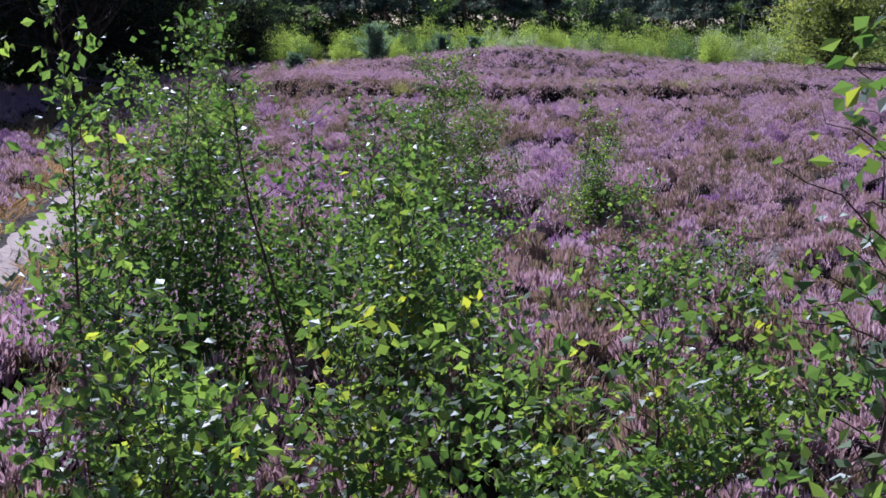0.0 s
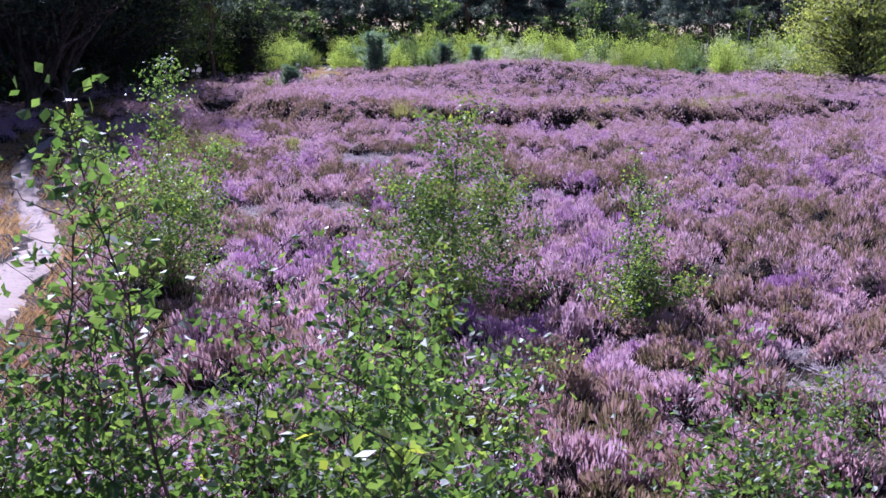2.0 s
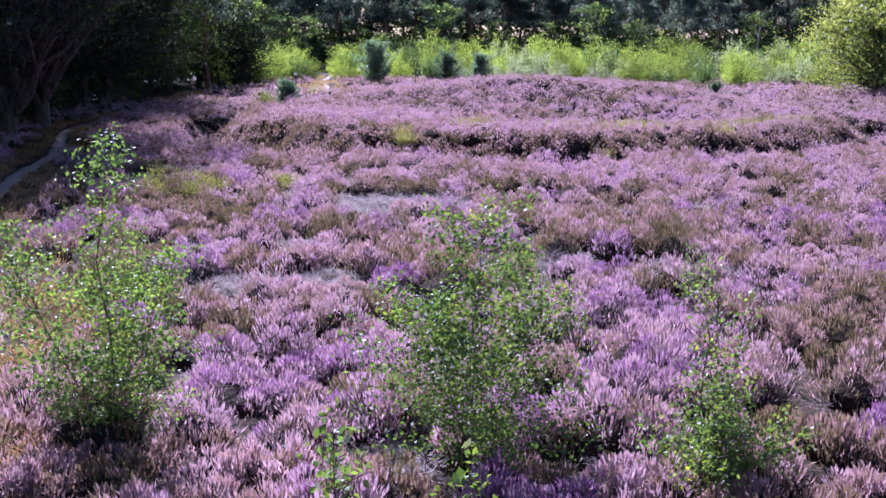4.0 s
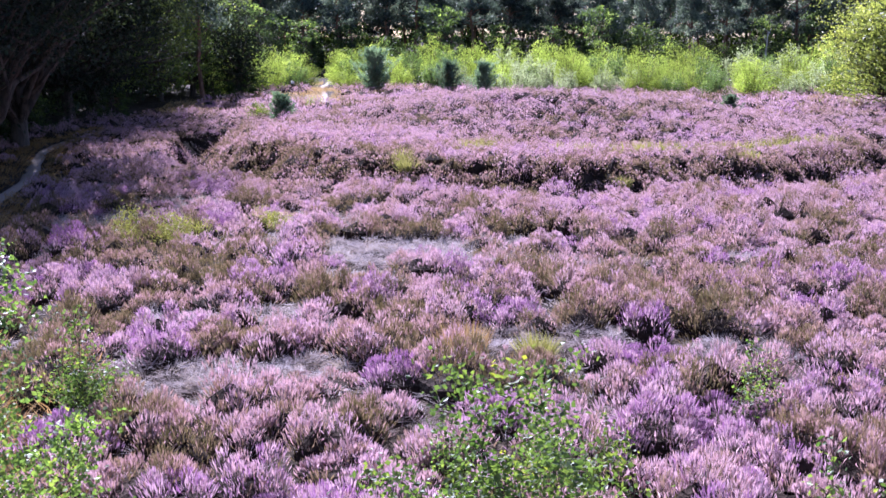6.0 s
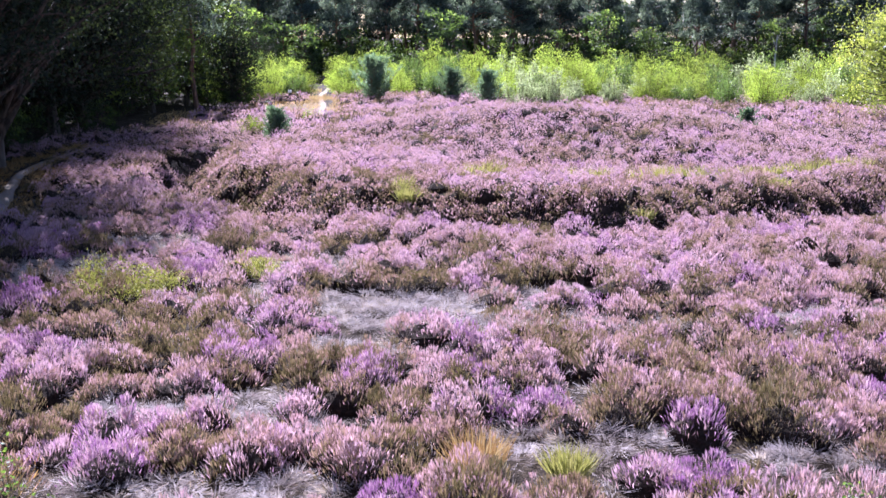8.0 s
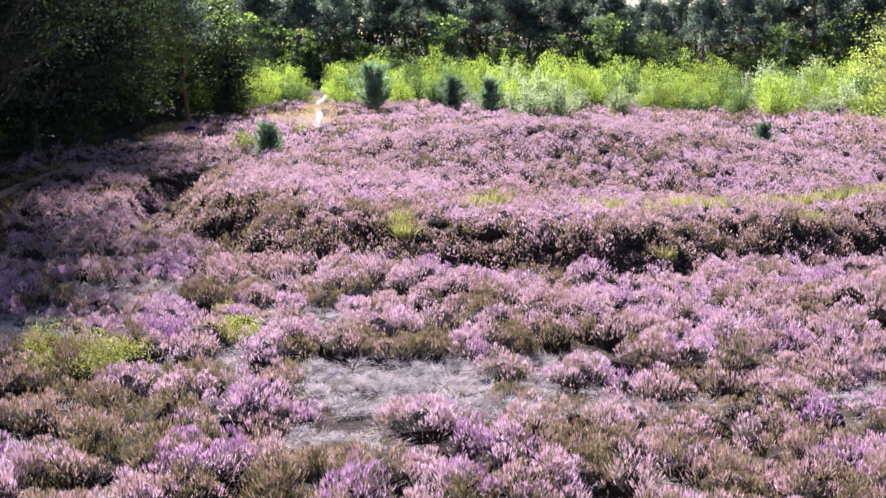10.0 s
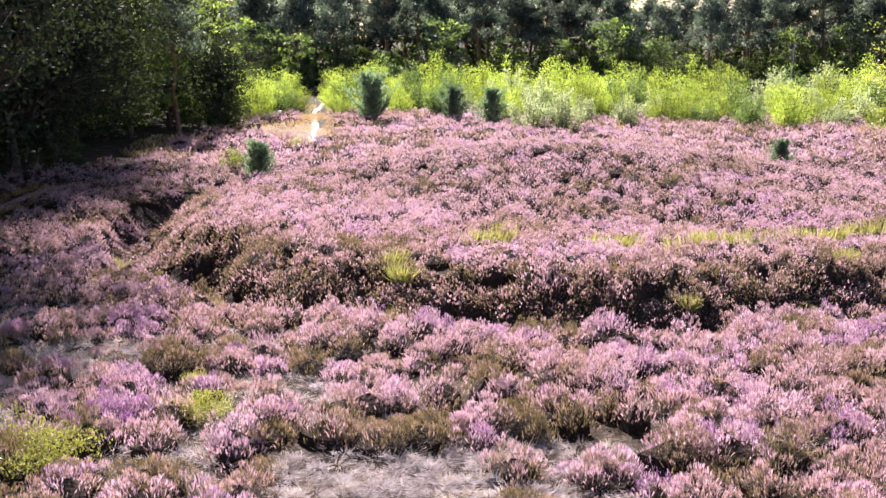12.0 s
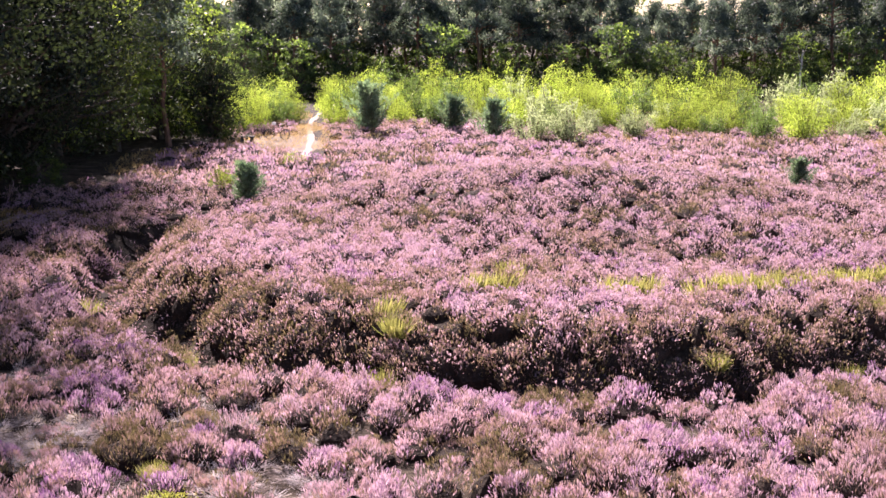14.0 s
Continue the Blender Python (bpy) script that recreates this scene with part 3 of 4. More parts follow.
def heather_bush(seed, tone):
    """One rounded heather bush about a metre across."""
    rng = np.random.default_rng(seed)
    one, flat = np.ones(1), lambda x, y: np.zeros(np.shape(x))
    R, H = one * rng.uniform(0.42, 0.62), one * rng.uniform(0.38, 0.56)
    root = tagged(new("heather_bush"), "rounded heather bush with mauve flowering sprigs over brown stems", "heather bush", group="heather bushes")
    top = Geo()
    top.faces(*sprigs(rng, one * 0, one * 0, R, H, one * tone, one * 900, 0.14, flat, 2.4))
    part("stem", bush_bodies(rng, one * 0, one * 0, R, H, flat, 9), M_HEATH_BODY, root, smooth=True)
    part("flower", top, M_HEATHER_BUSH, root)
    tagged(root.children[1], kind="stuff")
    return root


def outside(x, y):
    return (x < np.maximum(-0.40 * y - 1.6, -21.0)) | (x > 0.40 * y + 1.6) | (y < 3.2)


def left_of(y):
    return max(-0.40 * y - 1.6, -21.0)


def right_of(y):
    return 0.40 * y + 1.6


def right_far(y):
    return min(0.40 * y + 1.6, 40)


def even(k):
    return lambda x, y: np.full(np.shape(x), float(k))


def mound_density(x, y):
    return np.interp(y, [47, 56, 66, 80], [500, 430, 240, 120])


heath("heather_middle", 19.5, 33, 0.82, even(1080), 0.12, 2, left_of, right_of, "dense flowering pink heather with brown bushes between", slim=2.8)
heath("heather_field", 33, 47, 0.8, even(860), 0.115, 3, left_of, right_of, "dense pale pink flowering heather before the mound", slim=2.5)
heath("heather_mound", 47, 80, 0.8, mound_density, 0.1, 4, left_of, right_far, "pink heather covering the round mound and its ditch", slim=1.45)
heath("heather_ditch", 44, 64, 0.62, even(210), 0.1, 6, left_of, right_far, "heather on the steep bank of the ditch, browned to imitate shade", in_ditch, 1.1)
heath("heather_around", -14, 62, 1.15, even(45), 0.27, 7, lambda y: -24, lambda y: 38, "open heather on either side of the path", outside, 0.5)
heath("heather_far", 80, 122, 1.3, even(110), 0.2, 5, lambda y: -16, right_far, "distant pink heather between mound and bushes")


def lying_grass(name, seed, mat, spots, per_m2, length, lay, tones, label):
    """Blades in patches; lay 0 stands upright, 1 lies flat."""
    rng = np.random.default_rng(seed)
    g = Geo()
    for cx, cy, rx, ry in spots:
        k = int(per_m2 * 3.2 * rx * ry)
        r, a = np.sqrt(rng.uniform(0, 1.25, k)), rng.uniform(0, 2 * np.pi, k)
        x, y = cx + rx * r * np.cos(a), cy + ry * r * np.sin(a)
        swirl = 1.5 * np.sin(x * 1.7 + cy) + 1.5 * np.sin(y * 1.9 + cx) + rng.normal(0, 0.5, k)
        d = np.stack([np.cos(swirl) * lay, np.sin(swirl) * lay, np.full(k, 1.0 - 0.85 * lay)], axis=1) + rng.normal(0, 0.12, (k, 3))
        L = length * rng.uniform(0.6, 1.4, k)
        hump = 0.06 + 0.07 * np.sin(x * 3.1) * np.sin(y * 2.7)
        q, uv = kites(rng, np.stack([x, y, land(x, y) + np.maximum(hump, 0) * lay + rng.uniform(0, 0.1, k) * lay], axis=1), d, L, L * 0.07, rng.uniform(*tones, k), corners=3)
        uv[:, :, 1] = 1.0 - 0.3 * (1 - uv[:, :, 1])
        g.faces(q, uv)
    ob = part(name, g, mat)
    return tagged(ob, label, "grass", kind="stuff")


def tussocks(name, seed, mat, spots, per_m2, blades, length, tones, label):
    """Matted grass: tussocks whose blades lie outwards and with the wind, some humped, with dark gaps between."""
    rng = np.random.default_rng(seed)
    g = Geo()
    for cx, cy, rx, ry in spots:
        n = max(3, int(per_m2 * 3.2 * rx * ry))
        r, a = np.sqrt(rng.uniform(0, 1.3, n)), rng.uniform(0, 2 * np.pi, n)
        tx, ty = cx + rx * r * np.cos(a), cy + ry * r * np.sin(a)
        k = rng.integers(blades // 2, blades * 3 // 2, n)
        own = np.repeat(np.arange(n), k)
        m = len(own)
        wind, tone, rise = rng.uniform(0, 2 * np.pi, n)[own], rng.uniform(*tones, n)[own], rng.uniform(0.1, 0.9, n)[own]
        out = rng.uniform(0, 2 * np.pi, m)
        rad = rng.uniform(0, 0.16, m)
        x, y = tx[own] + rad * np.cos(out), ty[own] + rad * np.sin(out)
        d = np.stack([np.cos(out) * 0.8 + np.cos(wind) * 0.9, np.sin(out) * 0.8 + np.sin(wind) * 0.9, rise * rng.uniform(0.2, 1.0, m)], axis=1)
        L = length * rng.uniform(0.6, 1.5, m)
        z = land(x, y) + 0.02 + 0.12 * rise * np.maximum(1 - rad / 0.16, 0) + rng.uniform(0, 0.03, m)
        q, uv = kites(rng, np.stack([x, y, z], axis=1), d, L, L * 0.045, np.clip(tone + rng.normal(0, 0.1, m), 0, 1), corners=3)
        uv[:, :, 1] = 1.0 - 0.5 * (1 - uv[:, :, 1])
        g.faces(q, uv)
    return tagged(part(name, g, mat), label, "grass", kind="stuff")


THIN = [(-3.5, 32.5, 6.0, 8.5), (-6.5, 43.5, 4.5, 4.5), (2.5, 27.0, 4.0, 3.0)]
tussocks("low_grass", 17, M_DRY_GRASS, [(0, 13, 6, 6), (1.5, 25, 10, 5), (0, 40, 15, 7), (4, 55, 17, 9)], 3.0, 20, 0.18, (0.0, 0.5), "short grey-brown grass between heather bushes")
tussocks("thin_grass", 16, M_DRY_GRASS, THIN, 4.5, 36, 0.17, (0.0, 0.8), "thin bleached grass between the heather bushes")
tussocks("bleached_grass", 11, M_DRY_GRASS, PALE, 15, 90, 0.17, (0.1, 1.0), "flattened bleached grey grass between heather bushes")
VERGE = [(TX[k] + s * (TW[k] * 0.5 + 0.55), TY[k], 0.6, 0.9) for k in range(56, 205, 3) for s in (-1, 1)]
VERGE += [(-5.0, 21.0, 0.8, 3.0), (-4.7, 17.0, 0.7, 2.4), (-6.3, 26.0, 0.8, 2.5), (-5.3, 23.5, 0.5, 1.5)]
lying_grass("verge_grass", 12, M_ORANGE_GRASS, VERGE, 110, 0.24, 0.55, (0.0, 0.6), "rusty dry grass along the edge of the path")
lying_grass("clearing_grass", 13, M_ORANGE_GRASS, [(-13.2, 103, 3.0, 6.5), (-8.6, 108, 0.9, 9), (-17.5, 92, 2.0, 6), (-11.6, 115, 1.3, 6), (-11.6, 113, 1.4, 5), (-9.4, 117, 1.0, 6), (-9.6, 126, 1.4, 6), (-14.2, 126, 1.5, 7), (-11.0, 138, 1.2, 8)], 34, 0.35, 0.5, (0.4, 1.0), "sparse dry straw-coloured grass in the clearing")
EDGE = [(x, float(np.interp(x, [-5, 3, 9, 16, 24, 32], [117, 113, 104, 105, 100, 99])), 2.2, 1.0) for x in (-4, 10, 13.5, 16.5, 20, 24, 28)]
lying_grass("edge_grass", 15, M_ORANGE_GRASS, EDGE, 25, 0.55, 0.35, (0.3, 1.0), "straw-coloured grass at the foot of the shrubs")
lying_grass("mound_grass", 14, M_GREEN_GRASS, MOUND_GRASS, 330, 0.5, 0.3, (0.2, 1.0), "yellow-green grass along the ledge of the mound")


# ---- plants ----
# heather bushes nearest the way, each a thing of its own
rng = np.random.default_rng(1)
bx, by, bp = bush_places(rng, 3.2, 19.5, 0.66, left_of, right_of)
bushes = [heather_bush(600 + k, 0.34 * k / 13) for k in range(14)] + [heather_bush(620 + k, 0.48) for k in range(3)]
rank = rng.permutation(len(bx))
for i, k in enumerate(rank):
    m = pose(bx[k], by[k], float(land(bx[k], by[k])) - 0.04, 0, 0, float(rng.uniform(0, 360)))
    dark = (by[k] < 14 and -1.5 < bx[k] < 3.2) or (bx[k] < -1.8 and 12 < by[k] < 20)
    bare = -4.4 < bx[k] < -1.3 and 16.6 < by[k] < 19.5
    if bare and i >= len(bushes) and rng.uniform() < 0.3:
        continue
    kind = int(rng.integers(0, 2)) if bare else int(rng.integers(0, 5)) if rng.uniform() < (0.7 if dark else 0.25) else int(rng.integers(2, 13))
    violet = np.hypot((bx[k] - 1.0) / 1.1, (by[k] - 16.8) / 1.2) < 1 or np.hypot((bx[k] + 3.4) / 1.3, (by[k] - 11.6) / 1.3) < 1
    kind = int(rng.integers(14, 17)) if violet else kind
    if i < len(bushes):
        bush = bushes[i]
        bush.matrix_basis = m
    else:
        bush = copy_thing(bushes[kind], m)
    w = float(rng.uniform(0.6, 1.15))
    bush.scale = (w, w, w * float(rng.uniform(0.75, 1.2)) * (1 - 0.4 * float(bp[k])))


def spray(rng, centre, spread, count, size, wide=0.6, droop=0.0, corners=4, tone=0.5):
    """Leaves scattered about a centre."""
    p = centre + rng.normal(size=(count, 3)) * spread
    d = rng.normal(size=(count, 3))
    d[:, 2] -= droop
    return kites(rng, p, d, size * rng.uniform(0.6, 1.3, count), size * wide * rng.uniform(0.7, 1.2, count), tone, corners=corners)


def bent(rng, a, b, sag, steps=5, wobble=0.04):
    t = np.linspace(0, 1, steps)[:, None]
    p = a + (b - a) * t
    p[:, 2] += sag * 4 * (t * (1 - t))[:, 0]
    w = rng.normal(0, wobble, (steps, 3)) * np.linalg.norm(b - a)
    w[0] = w[-1] = 0
    return p + w


def birch_sapling(x, y, height, width, seed, leaf=0.05, leaves=900, lean=(0, 0), fresh=0.0, label="slender young birch with small green leaves among heather", low=0.12, taper=0.75, stems=3):
    rng = np.random.default_rng(seed)
    root = tagged(new("birch_sapling"), label, "birch sapling", group="birch saplings")
    root.matrix_basis = pose(x, y, float(land(x, y)) - 0.05)
    twigs, crown = Geo(), Geo()
    for s in range(stems):
        trunk = Geo()
        hh = height * (1.0 if s == 0 else rng.uniform(0.45, 0.85))
        foot = np.array([rng.normal(0, 0.06), rng.normal(0, 0.06), 0.0])
        tip = foot + np.array([lean[0] + rng.normal(0, 0.06 if s == 0 else 0.28) * width, lean[1] + rng.normal(0, 0.06 if s == 0 else 0.28) * width, hh])
        line = bent(rng, foot, tip, 0.0, 9, 0.012)
        rad = np.linspace(0.004 + 0.0035 * hh, 0.002, 9)
        trunk.tube(line, rad, 6)
        part("trunk", trunk, M_TWIG, root, smooth=True)
        nt = int(14 + 13 * hh)
        for k in range(nt):
            f = low + (1 - low) * (k + rng.uniform()) / nt
            at = np.array([np.interp(f, np.linspace(0, 1, 9), line[:, c]) for c in range(3)])
            a = k * 2.4 + rng.uniform(-0.5, 0.5)
            reach = width * 0.5 * (1 - taper * f) * rng.uniform(0.3, 1.05)
            end = at + np.array([math.cos(a) * reach, math.sin(a) * reach, reach * rng.uniform(0.25, 0.9)])
            tw = bent(rng, at, end, 0.03, 5, 0.05)
            twigs.tube(tw, np.linspace(0.004, 0.0015, 5), 4)
            nl = max(4, int(leaves / stems / nt * (1.0 if taper <= 0.5 else 1.55 - 1.1 * f)))
            u = rng.uniform(0.1, 1.1, nl) ** 0.75
            p = np.stack([np.interp(u, np.linspace(0, 1, 5), tw[:, c]) for c in range(3)], axis=1) + rng.normal(0, 0.035 + 0.06 * reach, (nl, 3))
            d = rng.normal(size=(nl, 3)) * np.array([1, 1, 0.6]) + np.array([0, 0, -0.5])
            crown.faces(*kites(rng, p, d, leaf * rng.uniform(0.6, 1.25, nl), leaf * 0.78 * rng.uniform(0.7, 1.1, nl), min(1.0, max(0.0, rng.beta(1.2, 1.6) + fresh * rng.uniform())), fold=0.2))
    tagged(part("twig", twigs, M_TWIG, root), kind="stuff")
    tagged(part("crown", crown, M_BIRCH_LEAF, root), kind="stuff")
    return root


SAPLINGS = [
    (-3.82, 19.0, 3.3, 2.3, 3600, "tall young birch with airy green crown beside the path"),
    (0.0, 18.3, 2.65, 2.5, 4300, "broad young birch with small grey-green leaves"),
    (2.15, 18.0, 2.35, 0.9, 500, "young birch with a bushy foot and thin top"),
    (2.2, 17.8, 1.2, 1.7, 1300, "low bushy young birch with small green leaves"),
    (1.9, 11.3, 1.45, 2.0, 1300, "low spreading birch bush with bright green leaves"),
    (-1.4, 10.6, 2.3, 1.7, 1900, "dense young birch in dark heather"),
    (-0.5, 11.4, 2.0, 1.4, 1300, "dense young birch in dark heather"),
    (-2.65, 9.2, 2.5, 2.1, 2800, "bushy young birch with light green leaves"),
    (-0.9, 9.4, 2.45, 1.5, 2000, "dense young birch with dark green leaves"),
    (-1.85, 9.1, 2.35, 1.6, 1800, "dense young birch with dark green leaves"),
    (-0.4, 8.1, 1.95, 1.2, 1400, "dense young birch with dark green leaves"),
    (0.2, 9.9, 1.95, 1.1, 1100, "dense young birch with dark green leaves"),
    (-0.15, 9.1, 2.2, 1.3, 1500, "dense young birch with dark green leaves"),
    (-2.2, 9.7, 3.1, 1.7, 1700, "bushy young birch with light green leaves"),
    (-0.95, 8.6, 3.35, 1.0, 160, "thin birch stem with few yellowing leaves"),
    (-2.25, 7.1, 3.1, 1.3, 300, "slender birch with a leafy top"),
    (1.52, 4.0, 3.2, 1.3, 300, "slender birch with sparse green leaves"),
    (-1.25, 5.1, 1.6, 1.2, 700, "knee-high birch shoots with large fresh leaves"),
    (-0.45, 5.6, 1.5, 1.1, 700, "knee-high birch shoots with large fresh leaves"),
    (0.4, 5.3, 1.35, 1.1, 700, "knee-high birch shoots with large fresh leaves"),
    (1.15, 5.9, 1.5, 1.2, 700, "knee-high birch shoots with large fresh leaves"),
    (-1.75, 6.3, 1.5, 1.2, 700, "knee-high birch shoots with large fresh leaves"),
    (0.3, 7.2, 1.2, 1.3, 700, "knee-high birch shoots with large fresh leaves"),
    (1.9, 7.4, 1.3, 1.3, 700, "knee-high birch shoots with large fresh leaves"),
    (-0.07, 14.3, 1.75, 0.45, 70, "thin birch shoot with large fresh leaves"),
    (-0.95, 15.5, 1.6, 0.6, 80, "birch shoots with large fresh yellow-green leaves in the heather"),
    (0.15, 12.3, 1.15, 1.0, 180, "birch shoots with large fresh leaves in the heather"),
    (-0.6, 13.4, 0.9, 1.8, 700, "low birch regrowth in the heather"),
    (3.3, 13.2, 0.9, 1.2, 320, "low birch regrowth in the heather"),
    (-5.05, 25.2, 1.5, 1.5, 900, "low birch bush on bleached grass"),
    (-0.3, 22.8, 0.75, 0.9, 260, "small birch shoots in the heather"),
    (0.7, 22.5, 0.75, 0.9, 260, "small birch shoots in the heather"),
    (1.5, 23.2, 0.7, 0.8, 220, "small birch shoots in the heather"),
    (3.6, 24.8, 1.2, 0.9, 260, "thin small birch with pale leaves"),
    (-1.35, 17.2, 0.8, 0.5, 120, "small yellowing birch shoot"),
]
for i, (x, y, h, w, nl, lab) in enumerate(SAPLINGS):
    near = y < 9.0 or y in (12.3, 14.3, 15.5)
    full = 8.0 < y < 11.7
    birch_sapling(x, y, h, w * 1.1, 100 + i, 0.08 if near else 0.07 if full else 0.053, int(nl * (1.05 if full else 1.8 if near else 2.4)), lean=(-0.7, 0.0) if nl == 160 else (0, 0), fresh=0.25 if near and h < 2 else -0.6 if full else 0.0, label=lab, low=0.35 if h > 2.6 and near else 0.06, taper=0.2 if near and h < 2 else 0.5 if h == 2.65 else 0.75 if y > 17 else 0.6, stems=1 if h > 2.6 and near else 3)


def shrub(name, seed, height, width, mat, leaf, count, label, category):
    """Multi-stemmed bush: uneven upright lobes of leaves."""
    rng = np.random.default_rng(seed)
    root = tagged(new(name), label, category, group=category + "s")
    stems, crown = Geo(), Geo()
    shoots = 26
    for s in range(shoots):
        a, r = rng.uniform(0, 2 * np.pi), width * 0.5 * math.sqrt(rng.uniform(0, 1))
        hh = height * (1 - 0.4 * (2 * r / width) ** 2) * rng.uniform(0.45, 1.3)
        foot = np.array([math.cos(a) * r * 0.35, math.sin(a) * r * 0.35, 0.0])
        tip = np.array([math.cos(a) * r, math.sin(a) * r, hh])
        line = bent(rng, foot, tip, 0, 5, 0.03)
        stems.tube(line, np.linspace(0.03, 0.008, 5) * height / 2.5, 4)
        k = count // shoots
        u, stone = rng.uniform(0.05, 1.06, k) ** 0.8, rng.beta(2.2, 2.6)
        p = np.stack([np.interp(u, np.linspace(0, 1, 5), line[:, c]) for c in range(3)], axis=1)
        fat = width * (0.05 + 0.1 * np.abs(np.sin(u * 7 + s)) * (1.1 - u))[:, None]
        p = p + rng.normal(size=(k, 3)) * fat * np.array([1, 1, 0.5])
        p[:, 2] = np.maximum(p[:, 2], 0.05)
        d = rng.normal(size=(k, 3)) + np.array([0, 0, 1.3])
        crown.faces(*kites(rng, p, d, leaf * rng.uniform(0.6, 1.4, k), leaf * 0.42 * rng.uniform(0.7, 1.2, k), np.clip(stone + 0.45 * (u - 0.5), 0, 1), corners=3))
    tagged(part("stem", stems, M_TWIG, root), kind="stuff")
    tagged(part("crown", crown, mat, root), kind="stuff")
    return root


def put(ob, x, y, turn=0.0, size=1.0):
    c = copy_thing(ob, pose(x, y, float(land(x, y)) - 0.05, 0, 0, turn))
    c.scale = (size, size, size)
    return c


def place(ob, x, y, turn=0.0, size=1.0):
    ob.matrix_basis = pose(x, y, float(land(x, y)) - 0.05, 0, 0, turn)
    ob.scale = (size, size, size)
    return ob


class Planter:
    """Puts the first of a kind itself and copies of it after that."""

    def __init__(self, makers):
        self.kinds, self.used = [m() for m in makers], set()

    def plant(self, k, x, y, turn=0.0, size=1.0):
        k %= len(self.kinds)
        if k in self.used:
            return put(self.kinds[k], x, y, turn, size)
        self.used.add(k)
        return place(self.kinds[k], x, y, turn, size)


green = Planter([lambda s=s: shrub("birch_shrub", 200 + s, 3.0, 3.4, M_SHRUB_LEAF, 0.16, 4600, "bright yellow-green birch shrub at the edge of the heath", "shrub") for s in range(4)])
silver = Planter([lambda s=s: shrub("willow_shrub", 220 + s, 2.6, 3.0, M_WILLOW_LEAF, 0.19, 3200, "pale grey-green willow shrub at the edge of the heath", "willow shrub") for s in range(2)])
deep = Planter([lambda s=s: shrub("alder_shrub", 230 + s, 2.8, 3.2, M_DEEP_LEAF, 0.19, 3200, "darker green shrub among the birch shrubs", "dark shrub") for s in range(2)])
rng = np.random.default_rng(77)
for row, (back, tall) in enumerate(((0, 0.85), (5, 0.95), (11, 1.05), (19, 1.15), (29, 1.2))):
    x = -21.0
    while x < 56:
        front = np.interp(x, [-21, -16, -12, -9, -5, 3, 9, 16, 24, 32, 64], [112, 112, 113.5, 119, 121, 118, 107, 107, 102, 101, 105])
        y = front + back + rng.uniform(-1.5, 1.5)
        beside = abs(x - np.interp(y, FAR_LINE[1], FAR_LINE[0])) if y < 137 else 9.0
        if beside > 1.7:
            u = rng.uniform()
            kind = silver if (u < 0.2 and x > 0) else deep if u > 0.76 else green
            kind.plant(int(rng.integers(0, 4)), x, y, float(rng.uniform(0, 360)), tall * float(rng.uniform(0.75, 1.2)))
        x += rng.uniform(2.0, 3.4) * (1.0 if row < 3 else 1.5)
silver.plant(0, 5.2, 103.2, 20, 0.92)
silver.plant(1, 7.7, 102.2, 80, 1.0)
low_gold = shrub("golden_shrub", 240, 0.95, 2.4, M_GOLD_LEAF, 0.075, 4200, "low spreading yellow-green shrub in the heather", "low shrub")
place(low_gold, -7.1, 37.8)
put(low_gold, -4.9, 40.2, 100, 0.55)
leafy = shrub("bramble_shrub", 241, 1.1, 1.8, M_SHRUB_LEAF, 0.13, 900, "small leafy green shrub beside a young pine", "shrub")
place(leafy, -11.2, 79.4)
put(leafy, -9.0, 88.5, 50, 0.7)


def young_pine(seed, height, width, label="bushy blue-green young pine on the heath"):
    rng = np.random.default_rng(seed)
    root = tagged(new("young_pine"), label, "young pine", group="young pines")
    trunk, limbs, crown = Geo(), Geo(), Geo()
    trunk.tube(bent(rng, np.zeros(3), np.array([0.03, 0.02, height * 0.97]), 0, 7, 0.01), np.linspace(0.035 * height / 1.5, 0.006, 7), 6)
    levels = 11
    for k in range(levels):
        f = 0.05 + 0.9 * k / levels
        for b in range(8):
            a = b * 2 * np.pi / 8 + k * 0.6 + rng.uniform(-0.25, 0.25)
            reach = width * 0.5 * (1 - f) ** 0.7 * min(1.0, 0.75 + 1.6 * f) * rng.choice((0.5, 0.8, 1.0, 1.3)) + 0.05
            at = np.array([0, 0, f * height])
            end = at + np.array([math.cos(a) * reach, math.sin(a) * reach, reach * rng.uniform(0.4, 1.3)])
            line = bent(rng, at, end, -0.06 * reach, 4, 0.03)
            limbs.tube(line, np.linspace(0.012, 0.005, 4), 4)
            m = 80
            u = rng.uniform(0.15, 1.08, m)
            p = np.stack([np.interp(u, np.linspace(0, 1, 4), line[:, c]) for c in range(3)], axis=1) + rng.normal(0, 0.03 * height / 1.5, (m, 3))
            d = unit(end - at) * 0.6 + rng.normal(0, 0.6, (m, 3)) + np.array([0, 0, 0.6])
            ln = 0.13 * height / 1.5
            crown.faces(*kites(rng, p, d, ln * rng.uniform(0.7, 1.3, m), ln * 0.22, float(rng.beta(0.6, 0.8)), corners=3))
    part("trunk", trunk, M_PINE_BARK, root, smooth=True)
    tagged(part("branch", limbs, M_PINE_BARK, root), kind="stuff")
    tagged(part("crown", crown, M_YOUNG_NEEDLE, root), kind="stuff")
    return root


pines = Planter([lambda: young_pine(301, 1.6, 1.5), lambda: young_pine(302, 1.6, 1.3)])
for k, (x, y, s) in enumerate(((-6.3, 110.0, 2.35), (-0.1, 111.0, 1.8), (2.75, 108.0, 1.75), (-9.3, 75.0, 1.2), (16.0, 78.6, 0.98))):
    pines.plant(k, x, y, 40.0 * k, s)


